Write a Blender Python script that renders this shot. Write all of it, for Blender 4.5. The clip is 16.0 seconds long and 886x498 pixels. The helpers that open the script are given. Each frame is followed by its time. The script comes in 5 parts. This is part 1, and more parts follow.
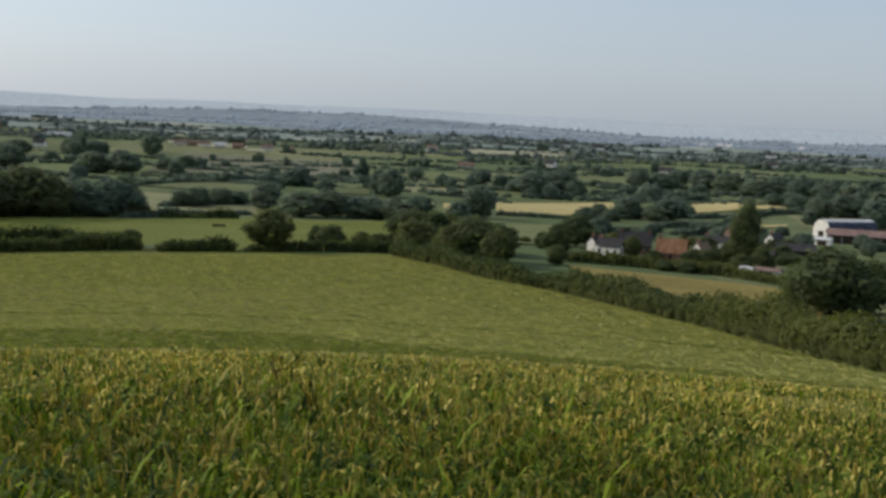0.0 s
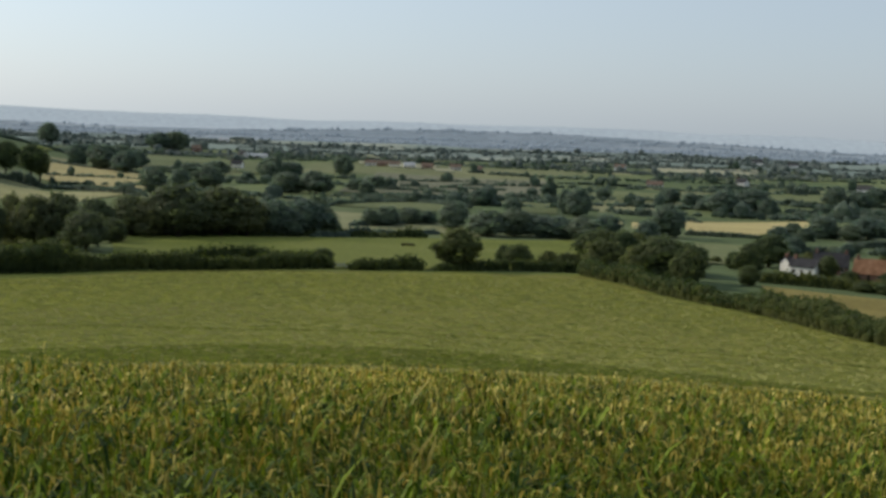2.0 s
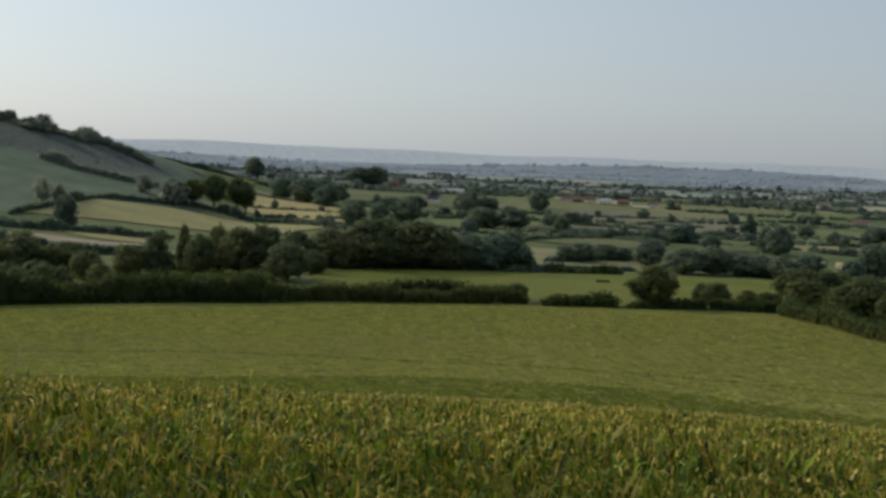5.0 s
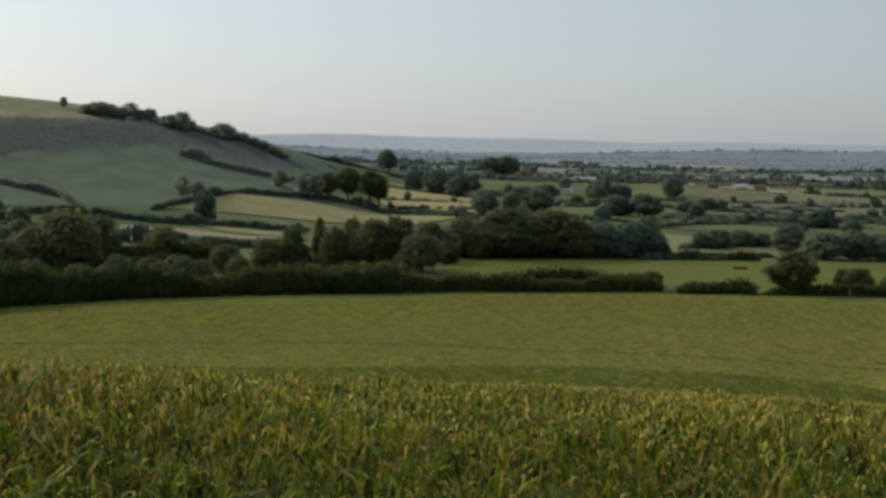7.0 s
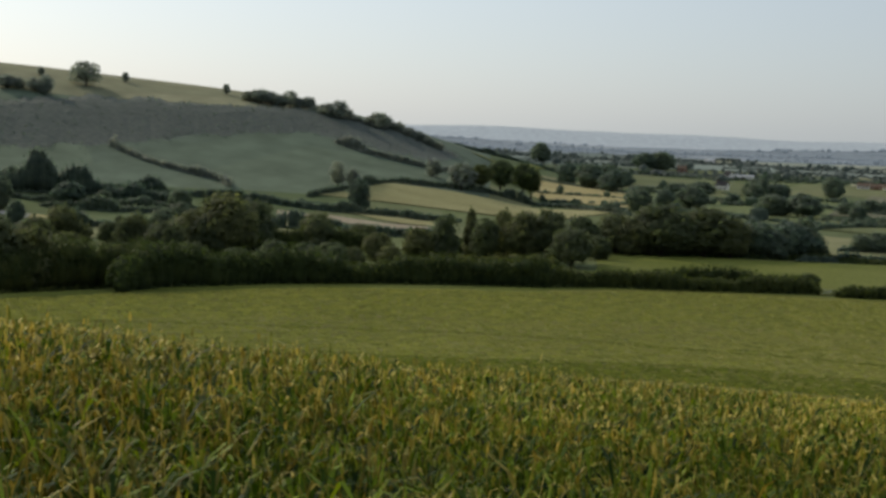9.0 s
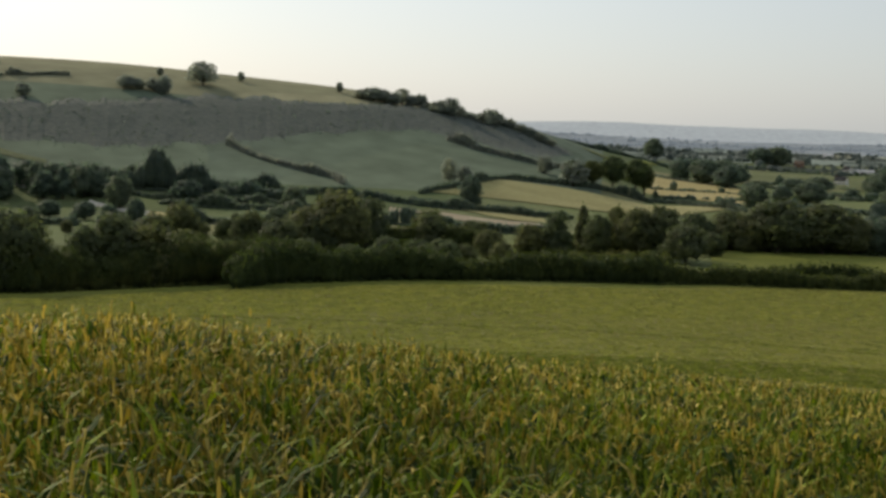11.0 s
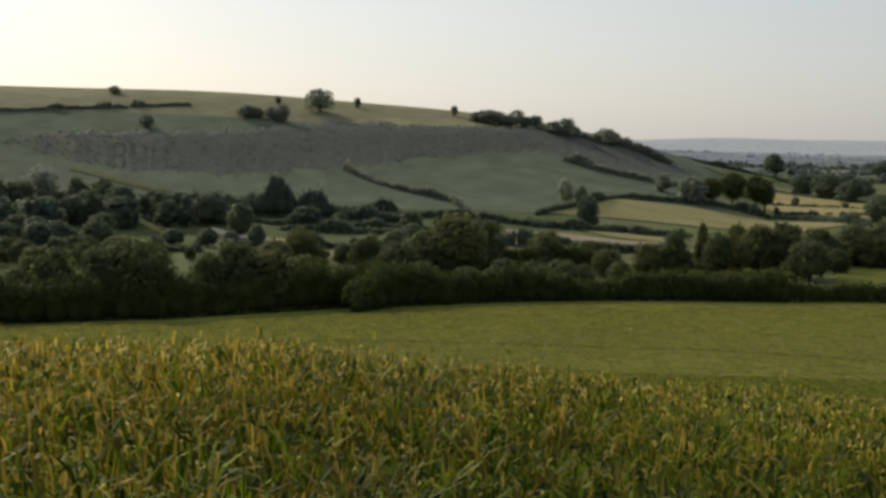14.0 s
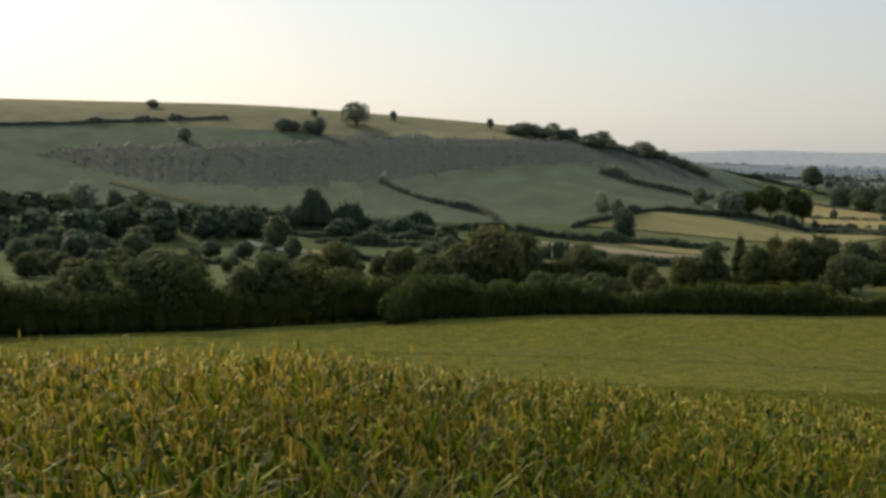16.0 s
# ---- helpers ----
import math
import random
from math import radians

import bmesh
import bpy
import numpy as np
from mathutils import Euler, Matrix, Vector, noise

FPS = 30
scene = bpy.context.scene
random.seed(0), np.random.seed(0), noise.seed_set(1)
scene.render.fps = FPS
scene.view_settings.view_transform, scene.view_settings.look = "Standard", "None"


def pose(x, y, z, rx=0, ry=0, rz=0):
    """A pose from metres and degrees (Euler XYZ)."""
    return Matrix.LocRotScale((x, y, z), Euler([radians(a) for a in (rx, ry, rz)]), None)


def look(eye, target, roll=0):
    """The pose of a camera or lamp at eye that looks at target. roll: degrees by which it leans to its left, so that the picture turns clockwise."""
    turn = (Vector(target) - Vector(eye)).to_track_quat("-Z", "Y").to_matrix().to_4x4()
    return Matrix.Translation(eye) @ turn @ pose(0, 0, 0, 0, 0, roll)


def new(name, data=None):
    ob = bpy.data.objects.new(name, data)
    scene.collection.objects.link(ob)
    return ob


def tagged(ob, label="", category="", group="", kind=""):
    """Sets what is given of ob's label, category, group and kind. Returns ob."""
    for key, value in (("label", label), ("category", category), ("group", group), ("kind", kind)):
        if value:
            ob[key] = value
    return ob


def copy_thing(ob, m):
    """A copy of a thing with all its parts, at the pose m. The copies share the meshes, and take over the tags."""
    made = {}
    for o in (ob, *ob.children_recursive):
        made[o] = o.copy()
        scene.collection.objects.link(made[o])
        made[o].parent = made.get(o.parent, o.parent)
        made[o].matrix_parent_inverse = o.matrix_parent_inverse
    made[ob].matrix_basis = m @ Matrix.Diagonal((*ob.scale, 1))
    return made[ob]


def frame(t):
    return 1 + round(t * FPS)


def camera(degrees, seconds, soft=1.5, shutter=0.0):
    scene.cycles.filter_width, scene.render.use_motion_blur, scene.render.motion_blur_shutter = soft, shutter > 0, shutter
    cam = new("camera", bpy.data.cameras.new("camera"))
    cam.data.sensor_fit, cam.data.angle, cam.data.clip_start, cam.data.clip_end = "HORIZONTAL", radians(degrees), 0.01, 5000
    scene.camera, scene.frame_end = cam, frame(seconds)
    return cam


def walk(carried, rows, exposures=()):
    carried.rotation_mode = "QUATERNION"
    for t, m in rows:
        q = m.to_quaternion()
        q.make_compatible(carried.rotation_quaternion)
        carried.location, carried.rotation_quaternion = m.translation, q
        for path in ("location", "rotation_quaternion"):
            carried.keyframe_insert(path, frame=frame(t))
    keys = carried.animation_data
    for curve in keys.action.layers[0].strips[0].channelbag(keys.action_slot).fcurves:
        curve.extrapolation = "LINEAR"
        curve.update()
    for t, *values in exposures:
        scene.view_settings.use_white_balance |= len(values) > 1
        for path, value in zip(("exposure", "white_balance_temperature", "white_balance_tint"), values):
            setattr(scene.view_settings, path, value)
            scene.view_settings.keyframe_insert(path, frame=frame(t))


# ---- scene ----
import collections

# ---------------------------------------------------------------- camera
cam = camera(37.0, 16.0, soft=3.2)
EYE = 1.7
ARM = 0.35  # the camera is held at arm's length and swings round the body
PATH = [  # seconds, yaw, pitch, roll
    (0.0, -0.00, -5.92, 2.76),
    (0.5, 2.01, -5.87, 2.68),
    (1.0, 4.15, -6.01, 2.51),
    (1.5, 6.09, -5.56, 2.27),
    (2.0, 8.15, -5.43, 2.17),
    (2.5, 10.64, -5.26, 2.17),
    (3.0, 12.29, -4.61, 2.40),
    (3.5, 13.26, -4.52, 2.30),
    (4.0, 14.61, -3.87, 2.07),
    (6.5, 20.22, -4.95, 1.94),
    (7.0, 22.37, -4.84, 1.06),
    (7.5, 24.68, -5.31, 1.17),
    (8.0, 26.64, -5.52, 1.37),
    (8.5, 27.55, -5.34, 1.99),
    (9.0, 28.89, -5.35, 2.29),
    (11.5, 35.24, -5.18, 1.33),
    (12.0, 36.90, -4.38, 0.99),
    (12.5, 37.81, -4.37, 1.21),
    (13.0, 37.93, -4.70, 0.79),
    (13.5, 38.14, -4.72, 0.60),
    (14.0, 38.83, -4.82, 0.38),
    (14.5, 39.52, -4.38, 0.71),
    (15.0, 40.16, -4.55, 0.29),
    (15.5, 39.94, -4.44, 0.32),
    (16.0, 40.38, -4.28, 0.32),
]
EXPOSURES = [(0, 0.40, 6480, 12), (1, 0.45, 6540, 11), (2, 0.41, 6500, 9), (3, 0.12, 6600, 10), (4, 0.14, 6650, 10), (7, 0.14, 6850, 11), (8, 0.17, 6850, 11), (9, 0.22, 6850, 10), (11.3, 0.31, 7400, 12), (12, 0.29, 7500, 13), (12.5, 0.12, 7450, 13), (14, 0.13, 7500, 13), (16, 0.20, 7550, 13)]

walk(cam, [(t, pose(-ARM * (math.sin(radians(yaw))), ARM * (math.cos(radians(yaw)) - 1), EYE, 0, 0, yaw) @ pose(0, 0, 0, 90 + pitch, 0, 0) @ pose(0, 0, 0, 0, 0, roll))
           for t, yaw, pitch, roll in PATH], EXPOSURES)

# ---------------------------------------------------------------- world and sun
SUN_LEFT, SUN_UP = 76.0, 29.0
world = bpy.data.worlds.new("world")
scene.world = world
world.use_nodes = True
wn = world.node_tree.nodes
sky = wn.new("ShaderNodeTexSky")
sky.sky_type = "NISHITA"
sky.sun_disc = False
sky.sun_elevation = radians(SUN_UP)
sky.sun_rotation = radians(-SUN_LEFT)
sky.air_density, sky.dust_density, sky.ozone_density = 0.9, 1.5, 3.0
wn["Background"].inputs["Strength"].default_value = 0.15
SUNWARD = Vector((-math.sin(radians(SUN_LEFT)), math.cos(radians(SUN_LEFT)), math.tan(radians(SUN_UP)))).normalized()
side = wn.new("ShaderNodeVectorMath")  # hazy air scatters most of its light forwards, so the sky pales towards the sun
side.operation = "DOT_PRODUCT"
side.inputs[1].default_value = SUNWARD
world.node_tree.links.new(wn.new("ShaderNodeTexCoord").outputs["Generated"], side.inputs[0])
spread = wn.new("ShaderNodeMapRange")
spread.inputs["From Min"].default_value, spread.inputs["From Max"].default_value = -0.3, 0.92
world.node_tree.links.new(side.outputs["Value"], spread.inputs["Value"])
air = wn.new("ShaderNodeMix")
air.data_type = "RGBA"
air.inputs[6].default_value = (2.1, 2.4, 2.74, 1)
air.inputs[7].default_value = (4.25, 4.85, 5.3, 1)
fall = wn.new("ShaderNodeMath")
fall.operation = "POWER"
fall.inputs[1].default_value = 2.5
world.node_tree.links.new(spread.outputs[0], fall.inputs[0])
world.node_tree.links.new(fall.outputs[0], air.inputs[0])
haze = wn.new("ShaderNodeMix")
haze.data_type = "RGBA"
haze.inputs[0].default_value = 0.76
world.node_tree.links.new(sky.outputs[0], haze.inputs[6])
world.node_tree.links.new(air.outputs[2], haze.inputs[7])
world.node_tree.links.new(haze.outputs[2], wn["Background"].inputs["Color"])
sun = new("sun", bpy.data.lights.new("sun", "SUN"))
sun.data.energy, sun.data.angle, sun.data.color = 2.8, radians(0.6), (1.0, 0.90, 0.76)
sun.matrix_world = look((0, 0, 0), (math.sin(radians(SUN_LEFT)), -math.cos(radians(SUN_LEFT)), -math.tan(radians(SUN_UP))))


# ---------------------------------------------------------------- the lie of the land
def smooth(a):
    a = np.clip(a, 0.0, 1.0)
    return a * a * (3 - 2 * a)


def ground(x, y):
    """Height of the land at a place of the plan: the slope with the crop, the plain, the long hill, the far ridges."""
    x, y = np.asarray(x, float), np.asarray(y, float)
    r = np.hypot(x, y) + 1e-6
    az = np.degrees(np.arctan2(-x, y))
    knoll = 0.12 + 0.62 * smooth((az - 12) / 48) * smooth((175 - az) / 60) - 0.3 * smooth((-az - 2) / 16) * smooth((175 + az) / 60)
    z = -42.0 * (1 - np.exp(-(r / 165.0) ** 1.25)) + knoll * np.exp(-((r - 11.0) / 7.0) ** 2)
    rise = 2.05 - 3.6 * np.exp(-(np.clip(az, 12, 150) - 27.0) / 8.0)
    crest = np.clip(43.7 + 950.0 * np.tan(np.radians(np.clip(rise, -2.6, 2.2))) - 0.6, 0, None) * smooth((az - 20) / 8) * smooth((150 - az) / 30)
    face = smooth((r - 560.0) / 390.0) * np.where(r > 950, np.exp(-((r - 950.0) / 700.0) ** 2), 1.0)
    z = z + crest * face
    spur = np.clip(43.1 + 1250.0 * np.tan(np.radians(np.clip(-0.75 - 0.2 * (29.0 - az), -2.4, -0.75))), 0, None)
    z = np.maximum(z, -42.0 + spur * smooth((az - 21.5) / 4) * smooth((34 - az) / 4) * np.exp(-((r - 1250.0) / 170.0) ** 2))
    lumps = 1.6 * np.sin(x / 83.0 + 1.0) * np.sin(y / 121.0) + 0.8 * np.sin(x / 37.0) * np.cos(y / 51.0 + 2.0)
    z = z + lumps * smooth((r - 380.0) / 400.0)
    ridge = 26 * smooth((r - 2900) / 500) * (0.55 + 0.45 * np.sin(np.radians(az) * 11 + 0.6)) * np.exp(-((r - 3400) / 500) ** 2)
    z = z + ridge + 44 * smooth((r - 3900) / 700) * (0.93 + 0.07 * np.sin(np.radians(az) * 15 + 1.0) + 0.05 * np.sin(np.radians(az) * 44))
    return z


# ---------------------------------------------------------------- materials
def nodes_of(name):
    m = bpy.data.materials.new(name)
    m.use_nodes = True
    nt = m.node_tree
    return m, nt, nt.nodes["Principled BSDF"]


def add(nt, kind, **values):
    n = nt.nodes.new(kind)
    for key, v in values.items():
        n.inputs[key.replace("_", " ")].default_value = v
    return n


def ramp(nt, fac, stops):
    n = nt.nodes.new("ShaderNodeValToRGB")
    e = n.color_ramp.elements
    while len(e) < len(stops):
        e.new(0.5)
    for el, (p, c) in zip(e, stops):
        el.position, el.color = p, (*c, 1)
    nt.links.new(fac, n.inputs[0])
    return n.outputs[0]


def mixed(nt, blend, fac, a, b):
    n = nt.nodes.new("ShaderNodeMix")
    n.data_type, n.blend_type = "RGBA", blend
    for sock, v in ((n.inputs[0], fac), (n.inputs[6], a), (n.inputs[7], b)):
        if isinstance(v, (int, float)):
            sock.default_value = v
        elif isinstance(v, tuple):
            sock.default_value = (*v, 1)
        else:
            nt.links.new(v, sock)
    return n.outputs[2]


def surface(name, dark, mid, light, coarse, fine, rough=0.8, bump=0.3, depth=0.05, sheen=0.0, stretch=(1, 1, 1), metal=0.0, world_space=True, gloss=0.03, mottle=0.75):
    """A two-scale surface: broad patches and fine grain, with relief. Sizes are in cycles a metre."""
    m, nt, p = nodes_of(name)
    if world_space:
        src = nt.nodes.new("ShaderNodeNewGeometry").outputs["Position"]
    else:
        src = nt.nodes.new("ShaderNodeTexCoord").outputs["Object"]
    mp = nt.nodes.new("ShaderNodeMapping")
    mp.inputs["Scale"].default_value = stretch
    nt.links.new(src, mp.inputs[0])
    a = add(nt, "ShaderNodeTexNoise", Scale=coarse, Detail=4.0, Roughness=0.6)
    b = add(nt, "ShaderNodeTexNoise", Scale=fine, Detail=5.0, Roughness=0.7)
    for n in (a, b):
        nt.links.new(mp.outputs[0], n.inputs["Vector"])
    base = ramp(nt, a.outputs[0], [(0.3, dark), (0.5, mid), (0.7, light)])
    grain = ramp(nt, b.outputs[0], [(0.3, (0.55, 0.55, 0.55)), (0.7, (1.35, 1.35, 1.35))])
    nt.links.new(mixed(nt, "MULTIPLY", mottle, base, grain), p.inputs["Base Color"])
    bp = add(nt, "ShaderNodeBump", Strength=bump, Distance=depth)
    nt.links.new(b.outputs[0], bp.inputs["Height"])
    nt.links.new(bp.outputs[0], p.inputs["Normal"])
    p.inputs["Roughness"].default_value, p.inputs["Metallic"].default_value = rough, metal
    p.inputs["Specular IOR Level"].default_value = gloss
    p.inputs["Sheen Weight"].default_value = sheen
    p.inputs["Diffuse Roughness"].default_value = 0.9
    return m


def haze_sheen(p, weight):
    """A pale sheen over leaves and grass, put into the material to stand for haze."""
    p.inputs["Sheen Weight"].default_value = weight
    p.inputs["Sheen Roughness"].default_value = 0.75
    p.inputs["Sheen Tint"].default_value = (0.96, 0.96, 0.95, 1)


def foliage(name, dark, mid, light, through_leaf=0.3, gloss=0.04, glow_through=(1.15, 1.45, 0.6), by_plant=1.0, haze_weight=0.0):
    """Leaves: colour varies from leaf to leaf and from plant to plant, and light comes through them."""
    m, nt, p = nodes_of(name)
    geo = nt.nodes.new("ShaderNodeNewGeometry")
    info = nt.nodes.new("ShaderNodeObjectInfo")
    big = add(nt, "ShaderNodeTexNoise", Scale=0.35, Detail=3.0)
    nt.links.new(geo.outputs["Position"], big.inputs["Vector"])
    leaf = ramp(nt, geo.outputs["Random Per Island"], [(0.0, dark), (0.5, mid), (1.0, light)])
    patch = ramp(nt, big.outputs[0], [(0.3, (0.7, 0.75, 0.75)), (0.7, (1.3, 1.25, 1.1))])
    whole = ramp(nt, info.outputs["Random"], [(0.0, (0.75, 0.85, 0.9)), (0.5, (1, 1, 1)), (1.0, (1.3, 1.15, 0.9))])
    col = mixed(nt, "MULTIPLY", by_plant, mixed(nt, "MULTIPLY", 1.0, leaf, patch), whole)
    nt.links.new(col, p.inputs["Base Color"])
    p.inputs["Roughness"].default_value = 0.65
    p.inputs["Specular IOR Level"].default_value = gloss
    haze_sheen(p, haze_weight)
    tr = nt.nodes.new("ShaderNodeBsdfTranslucent")
    nt.links.new(mixed(nt, "MULTIPLY", 1.0, col, glow_through), tr.inputs["Color"])
    mx = nt.nodes.new("ShaderNodeMixShader")
    mx.inputs[0].default_value = through_leaf
    nt.links.new(p.outputs[0], mx.inputs[1])
    nt.links.new(tr.outputs[0], mx.inputs[2])
    nt.links.new(mx.outputs[0], nt.nodes["Material Output"].inputs["Surface"])
    return m


def patchwork(name, stops, size, haze_glow=0.0, haze_weight=0.0, gloss=0.02):
    """Far farmland: a patchwork of fields with darker hedges and woods."""
    m, nt, p = nodes_of(name)
    pos = nt.nodes.new("ShaderNodeNewGeometry").outputs["Position"]
    mp = nt.nodes.new("ShaderNodeMapping")
    mp.inputs["Scale"].default_value = (1, 0.7, 0)
    mp.inputs["Rotation"].default_value = (0, 0, 0.35)
    nt.links.new(pos, mp.inputs[0])
    cell = add(nt, "ShaderNodeTexVoronoi", Scale=1.0 / size, Randomness=0.8)
    nt.links.new(mp.outputs[0], cell.inputs["Vector"])
    grain = add(nt, "ShaderNodeTexNoise", Scale=0.06, Detail=5.0)
    nt.links.new(pos, grain.inputs["Vector"])
    base = ramp(nt, cell.outputs["Color"], stops)
    g = ramp(nt, grain.outputs[0], [(0.3, (0.75, 0.75, 0.75)), (0.7, (1.2, 1.2, 1.2))])
    col = mixed(nt, "MULTIPLY", 0.8, base, g)
    nt.links.new(col, p.inputs["Base Color"])
    p.inputs["Roughness"].default_value = 0.9
    p.inputs["Specular IOR Level"].default_value = gloss
    haze_sheen(p, haze_weight)
    # emission adds the light of the haze to far land and woods
    if haze_glow:
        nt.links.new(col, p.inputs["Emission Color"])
        p.inputs["Emission Strength"].default_value = haze_glow
    return m


MEADOW = patchwork("meadow", [(0.2, (0.078, 0.103, 0.049)), (0.38, (0.114, 0.136, 0.061)), (0.52, (0.087, 0.111, 0.054)), (0.68, (0.125, 0.137, 0.070)), (0.82, (0.174, 0.175, 0.095))], 85)
# grass of the hilltop, paled in its base colour to stand for haze
DOWN = patchwork("downland", [(0.2, (0.178, 0.182, 0.114)), (0.5, (0.201, 0.201, 0.127)), (0.9, (0.228, 0.225, 0.142))], 130)
# DISTANT, HAZY and FARHILL have haze mixed into their colours; the last two also glow
DISTANT = patchwork("hazed_distant_land", [(0.25, (0.143, 0.180, 0.159)), (0.5, (0.174, 0.208, 0.180)), (0.62, (0.156, 0.192, 0.172)), (0.8, (0.248, 0.264, 0.212))], 120)
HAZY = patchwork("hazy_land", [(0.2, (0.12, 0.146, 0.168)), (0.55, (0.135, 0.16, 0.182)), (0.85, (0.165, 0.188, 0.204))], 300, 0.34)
# bluish cast of the hill's lower grass is haze put into the colour
HILLGRASS = patchwork("hazed_hill_pasture", [(0.2, (0.093, 0.121, 0.091)), (0.5, (0.102, 0.133, 0.096)), (0.9, (0.128, 0.153, 0.100))], 170)
FARHILL = patchwork("hazed_far_hills", [(0.2, (0.20, 0.23, 0.255)), (0.6, (0.205, 0.236, 0.26)), (0.9, (0.22, 0.246, 0.268))], 420, 0.55)
CROP = surface("crop_canopy", (0.148, 0.143, 0.032), (0.185, 0.175, 0.040), (0.213, 0.202, 0.050), 0.05, 0.9, 0.8, 1.0, 0.35, 0.0, (1, 0.45, 1))
CROPTUFT = foliage("crop_tuft", (0.202, 0.206, 0.076), (0.230, 0.231, 0.090), (0.264, 0.261, 0.106), 0.28, 0.04, (1.2, 1.35, 0.7), by_plant=0.0)
# darker tuft colour, holding the shade of the dip behind the crest
DARKTUFT = foliage("dark_crop_tuft", (0.122, 0.13, 0.042), (0.142, 0.147, 0.049), (0.168, 0.168, 0.058), 0.3, by_plant=0.0)
SOIL = surface("soil", (0.030, 0.030, 0.014), (0.043, 0.039, 0.019), (0.055, 0.049, 0.025), 0.8, 14, 0.9, 0.6, 0.03)
PASTURE = surface("pasture", (0.118, 0.136, 0.028), (0.147, 0.162, 0.036), (0.177, 0.187, 0.049), 0.02, 0.7, 0.8, 0.3, 0.1)
LEA = surface("lea", (0.117, 0.135, 0.057), (0.146, 0.162, 0.071), (0.178, 0.189, 0.089), 0.015, 0.5, 0.8, 0.3, 0.1)
RIPE = surface("ripening_barley", (0.161, 0.132, 0.041), (0.193, 0.157, 0.050), (0.228, 0.188, 0.063), 0.03, 0.6, 0.85, 0.4, 0.15)
STUBBLE = surface("stubble", (0.282, 0.254, 0.114), (0.336, 0.305, 0.138), (0.390, 0.354, 0.168), 0.02, 0.6, 0.85, 0.3, 0.1, 0.0, (1, 2.5, 1))
STRAW = surface("straw", (0.358, 0.293, 0.129), (0.420, 0.347, 0.157), (0.476, 0.398, 0.190), 0.02, 0.6, 0.85, 0.3, 0.1, 0.0, (1, 2.5, 1))
HAY = surface("pale_hay", (0.27, 0.265, 0.17), (0.32, 0.31, 0.20), (0.37, 0.355, 0.235), 0.02, 0.6, 0.85, 0.3, 0.1, 0.0, (1, 2.5, 1))
FALLOW = surface("fallow", (0.144, 0.144, 0.090), (0.170, 0.167, 0.106), (0.196, 0.190, 0.124), 0.015, 0.5, 0.85, 0.3, 0.1)
PLOUGH = surface("plough", (0.319, 0.259, 0.171), (0.385, 0.314, 0.215), (0.440, 0.369, 0.259), 0.03, 0.8, 0.9, 0.3, 0.1, 0.0, (1, 3, 1))
TRACK = surface("track", (0.34, 0.32, 0.27), (0.42, 0.40, 0.34), (0.5, 0.47, 0.41), 0.1, 1.5, 0.9, 0.2, 0.05)
# a paler copy of the tree leaves, haze and glare put into the colour
BELTLEAVES = foliage("belt_leaves_hazed", (0.078, 0.093, 0.054), (0.095, 0.110, 0.060), (0.114, 0.129, 0.071), 0.52, 0.05, (1.05, 1.2, 0.85), 0.7, 0.05)
LEAVES = foliage("tree_leaves", (0.065, 0.082, 0.040), (0.081, 0.099, 0.048), (0.102, 0.121, 0.055), 0.5, 0.04, (1.05, 1.2, 0.8), 0.8, 0.03)
HEDGELEAVES = foliage("hedge_leaves", (0.049, 0.063, 0.024), (0.065, 0.080, 0.031), (0.088, 0.105, 0.038), 0.4, 0.03, (1.1, 1.25, 0.65), 1.0, 0.02)
# scrub greyed and blued: the hill's haze sits in the leaf colour
SCRUB = foliage("scrub_leaves_hazed", (0.093, 0.128, 0.110), (0.098, 0.134, 0.116), (0.105, 0.144, 0.124), 0.6, 0.1, (1.05, 1.08, 0.98), 0.5, 0.2)
# both far woods are blued with haze in the colour, the second glows
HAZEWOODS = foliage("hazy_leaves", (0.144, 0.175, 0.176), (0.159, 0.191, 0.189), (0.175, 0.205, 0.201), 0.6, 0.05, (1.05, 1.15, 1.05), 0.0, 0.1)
BLUEWOODS = patchwork("haze_blue_woods", [(0.2, (0.138, 0.168, 0.194)), (0.8, (0.156, 0.186, 0.211))], 90, 0.45)
# far and hill leaves: tree leaves greyed and lightened in place of haze
FARLEAVES = foliage("far_leaves_hazed", (0.092, 0.125, 0.099), (0.103, 0.140, 0.108), (0.118, 0.154, 0.119), 0.58, 0.12, (1.05, 1.2, 1.0), 0.6, 0.1)
HILLLEAVES = foliage("hill_leaves_hazed", (0.178, 0.203, 0.178), (0.194, 0.219, 0.192), (0.211, 0.235, 0.205), 0.65, 0.2, (1.05, 1.15, 1.05), 0.4, 0.4)
BARK = surface("bark", (0.05, 0.04, 0.03), (0.08, 0.065, 0.05), (0.12, 0.10, 0.08), 0.8, 9, 0.9, 0.6, 0.05, 0, (1, 1, 0.2), 0, False)
WHEATLEAF = foliage("wheat_leaf", (0.008, 0.021, 0.002), (0.037, 0.072, 0.007), (0.205, 0.267, 0.024), 0.24, 0.1, (1.5, 1.5, 0.4), by_plant=0.0)
DRYLEAF = foliage("drying_wheat_leaf", (0.064, 0.060, 0.011), (0.15, 0.128, 0.024), (0.29, 0.238, 0.056), 0.22, 0.1, (1.4, 1.2, 0.6), by_plant=0.0)
GREENEAR = foliage("green_wheat_ear", (0.075, 0.099, 0.013), (0.158, 0.180, 0.026), (0.290, 0.282, 0.052), 0.2, 0.1, (1.3, 1.35, 0.6), by_plant=0.0)
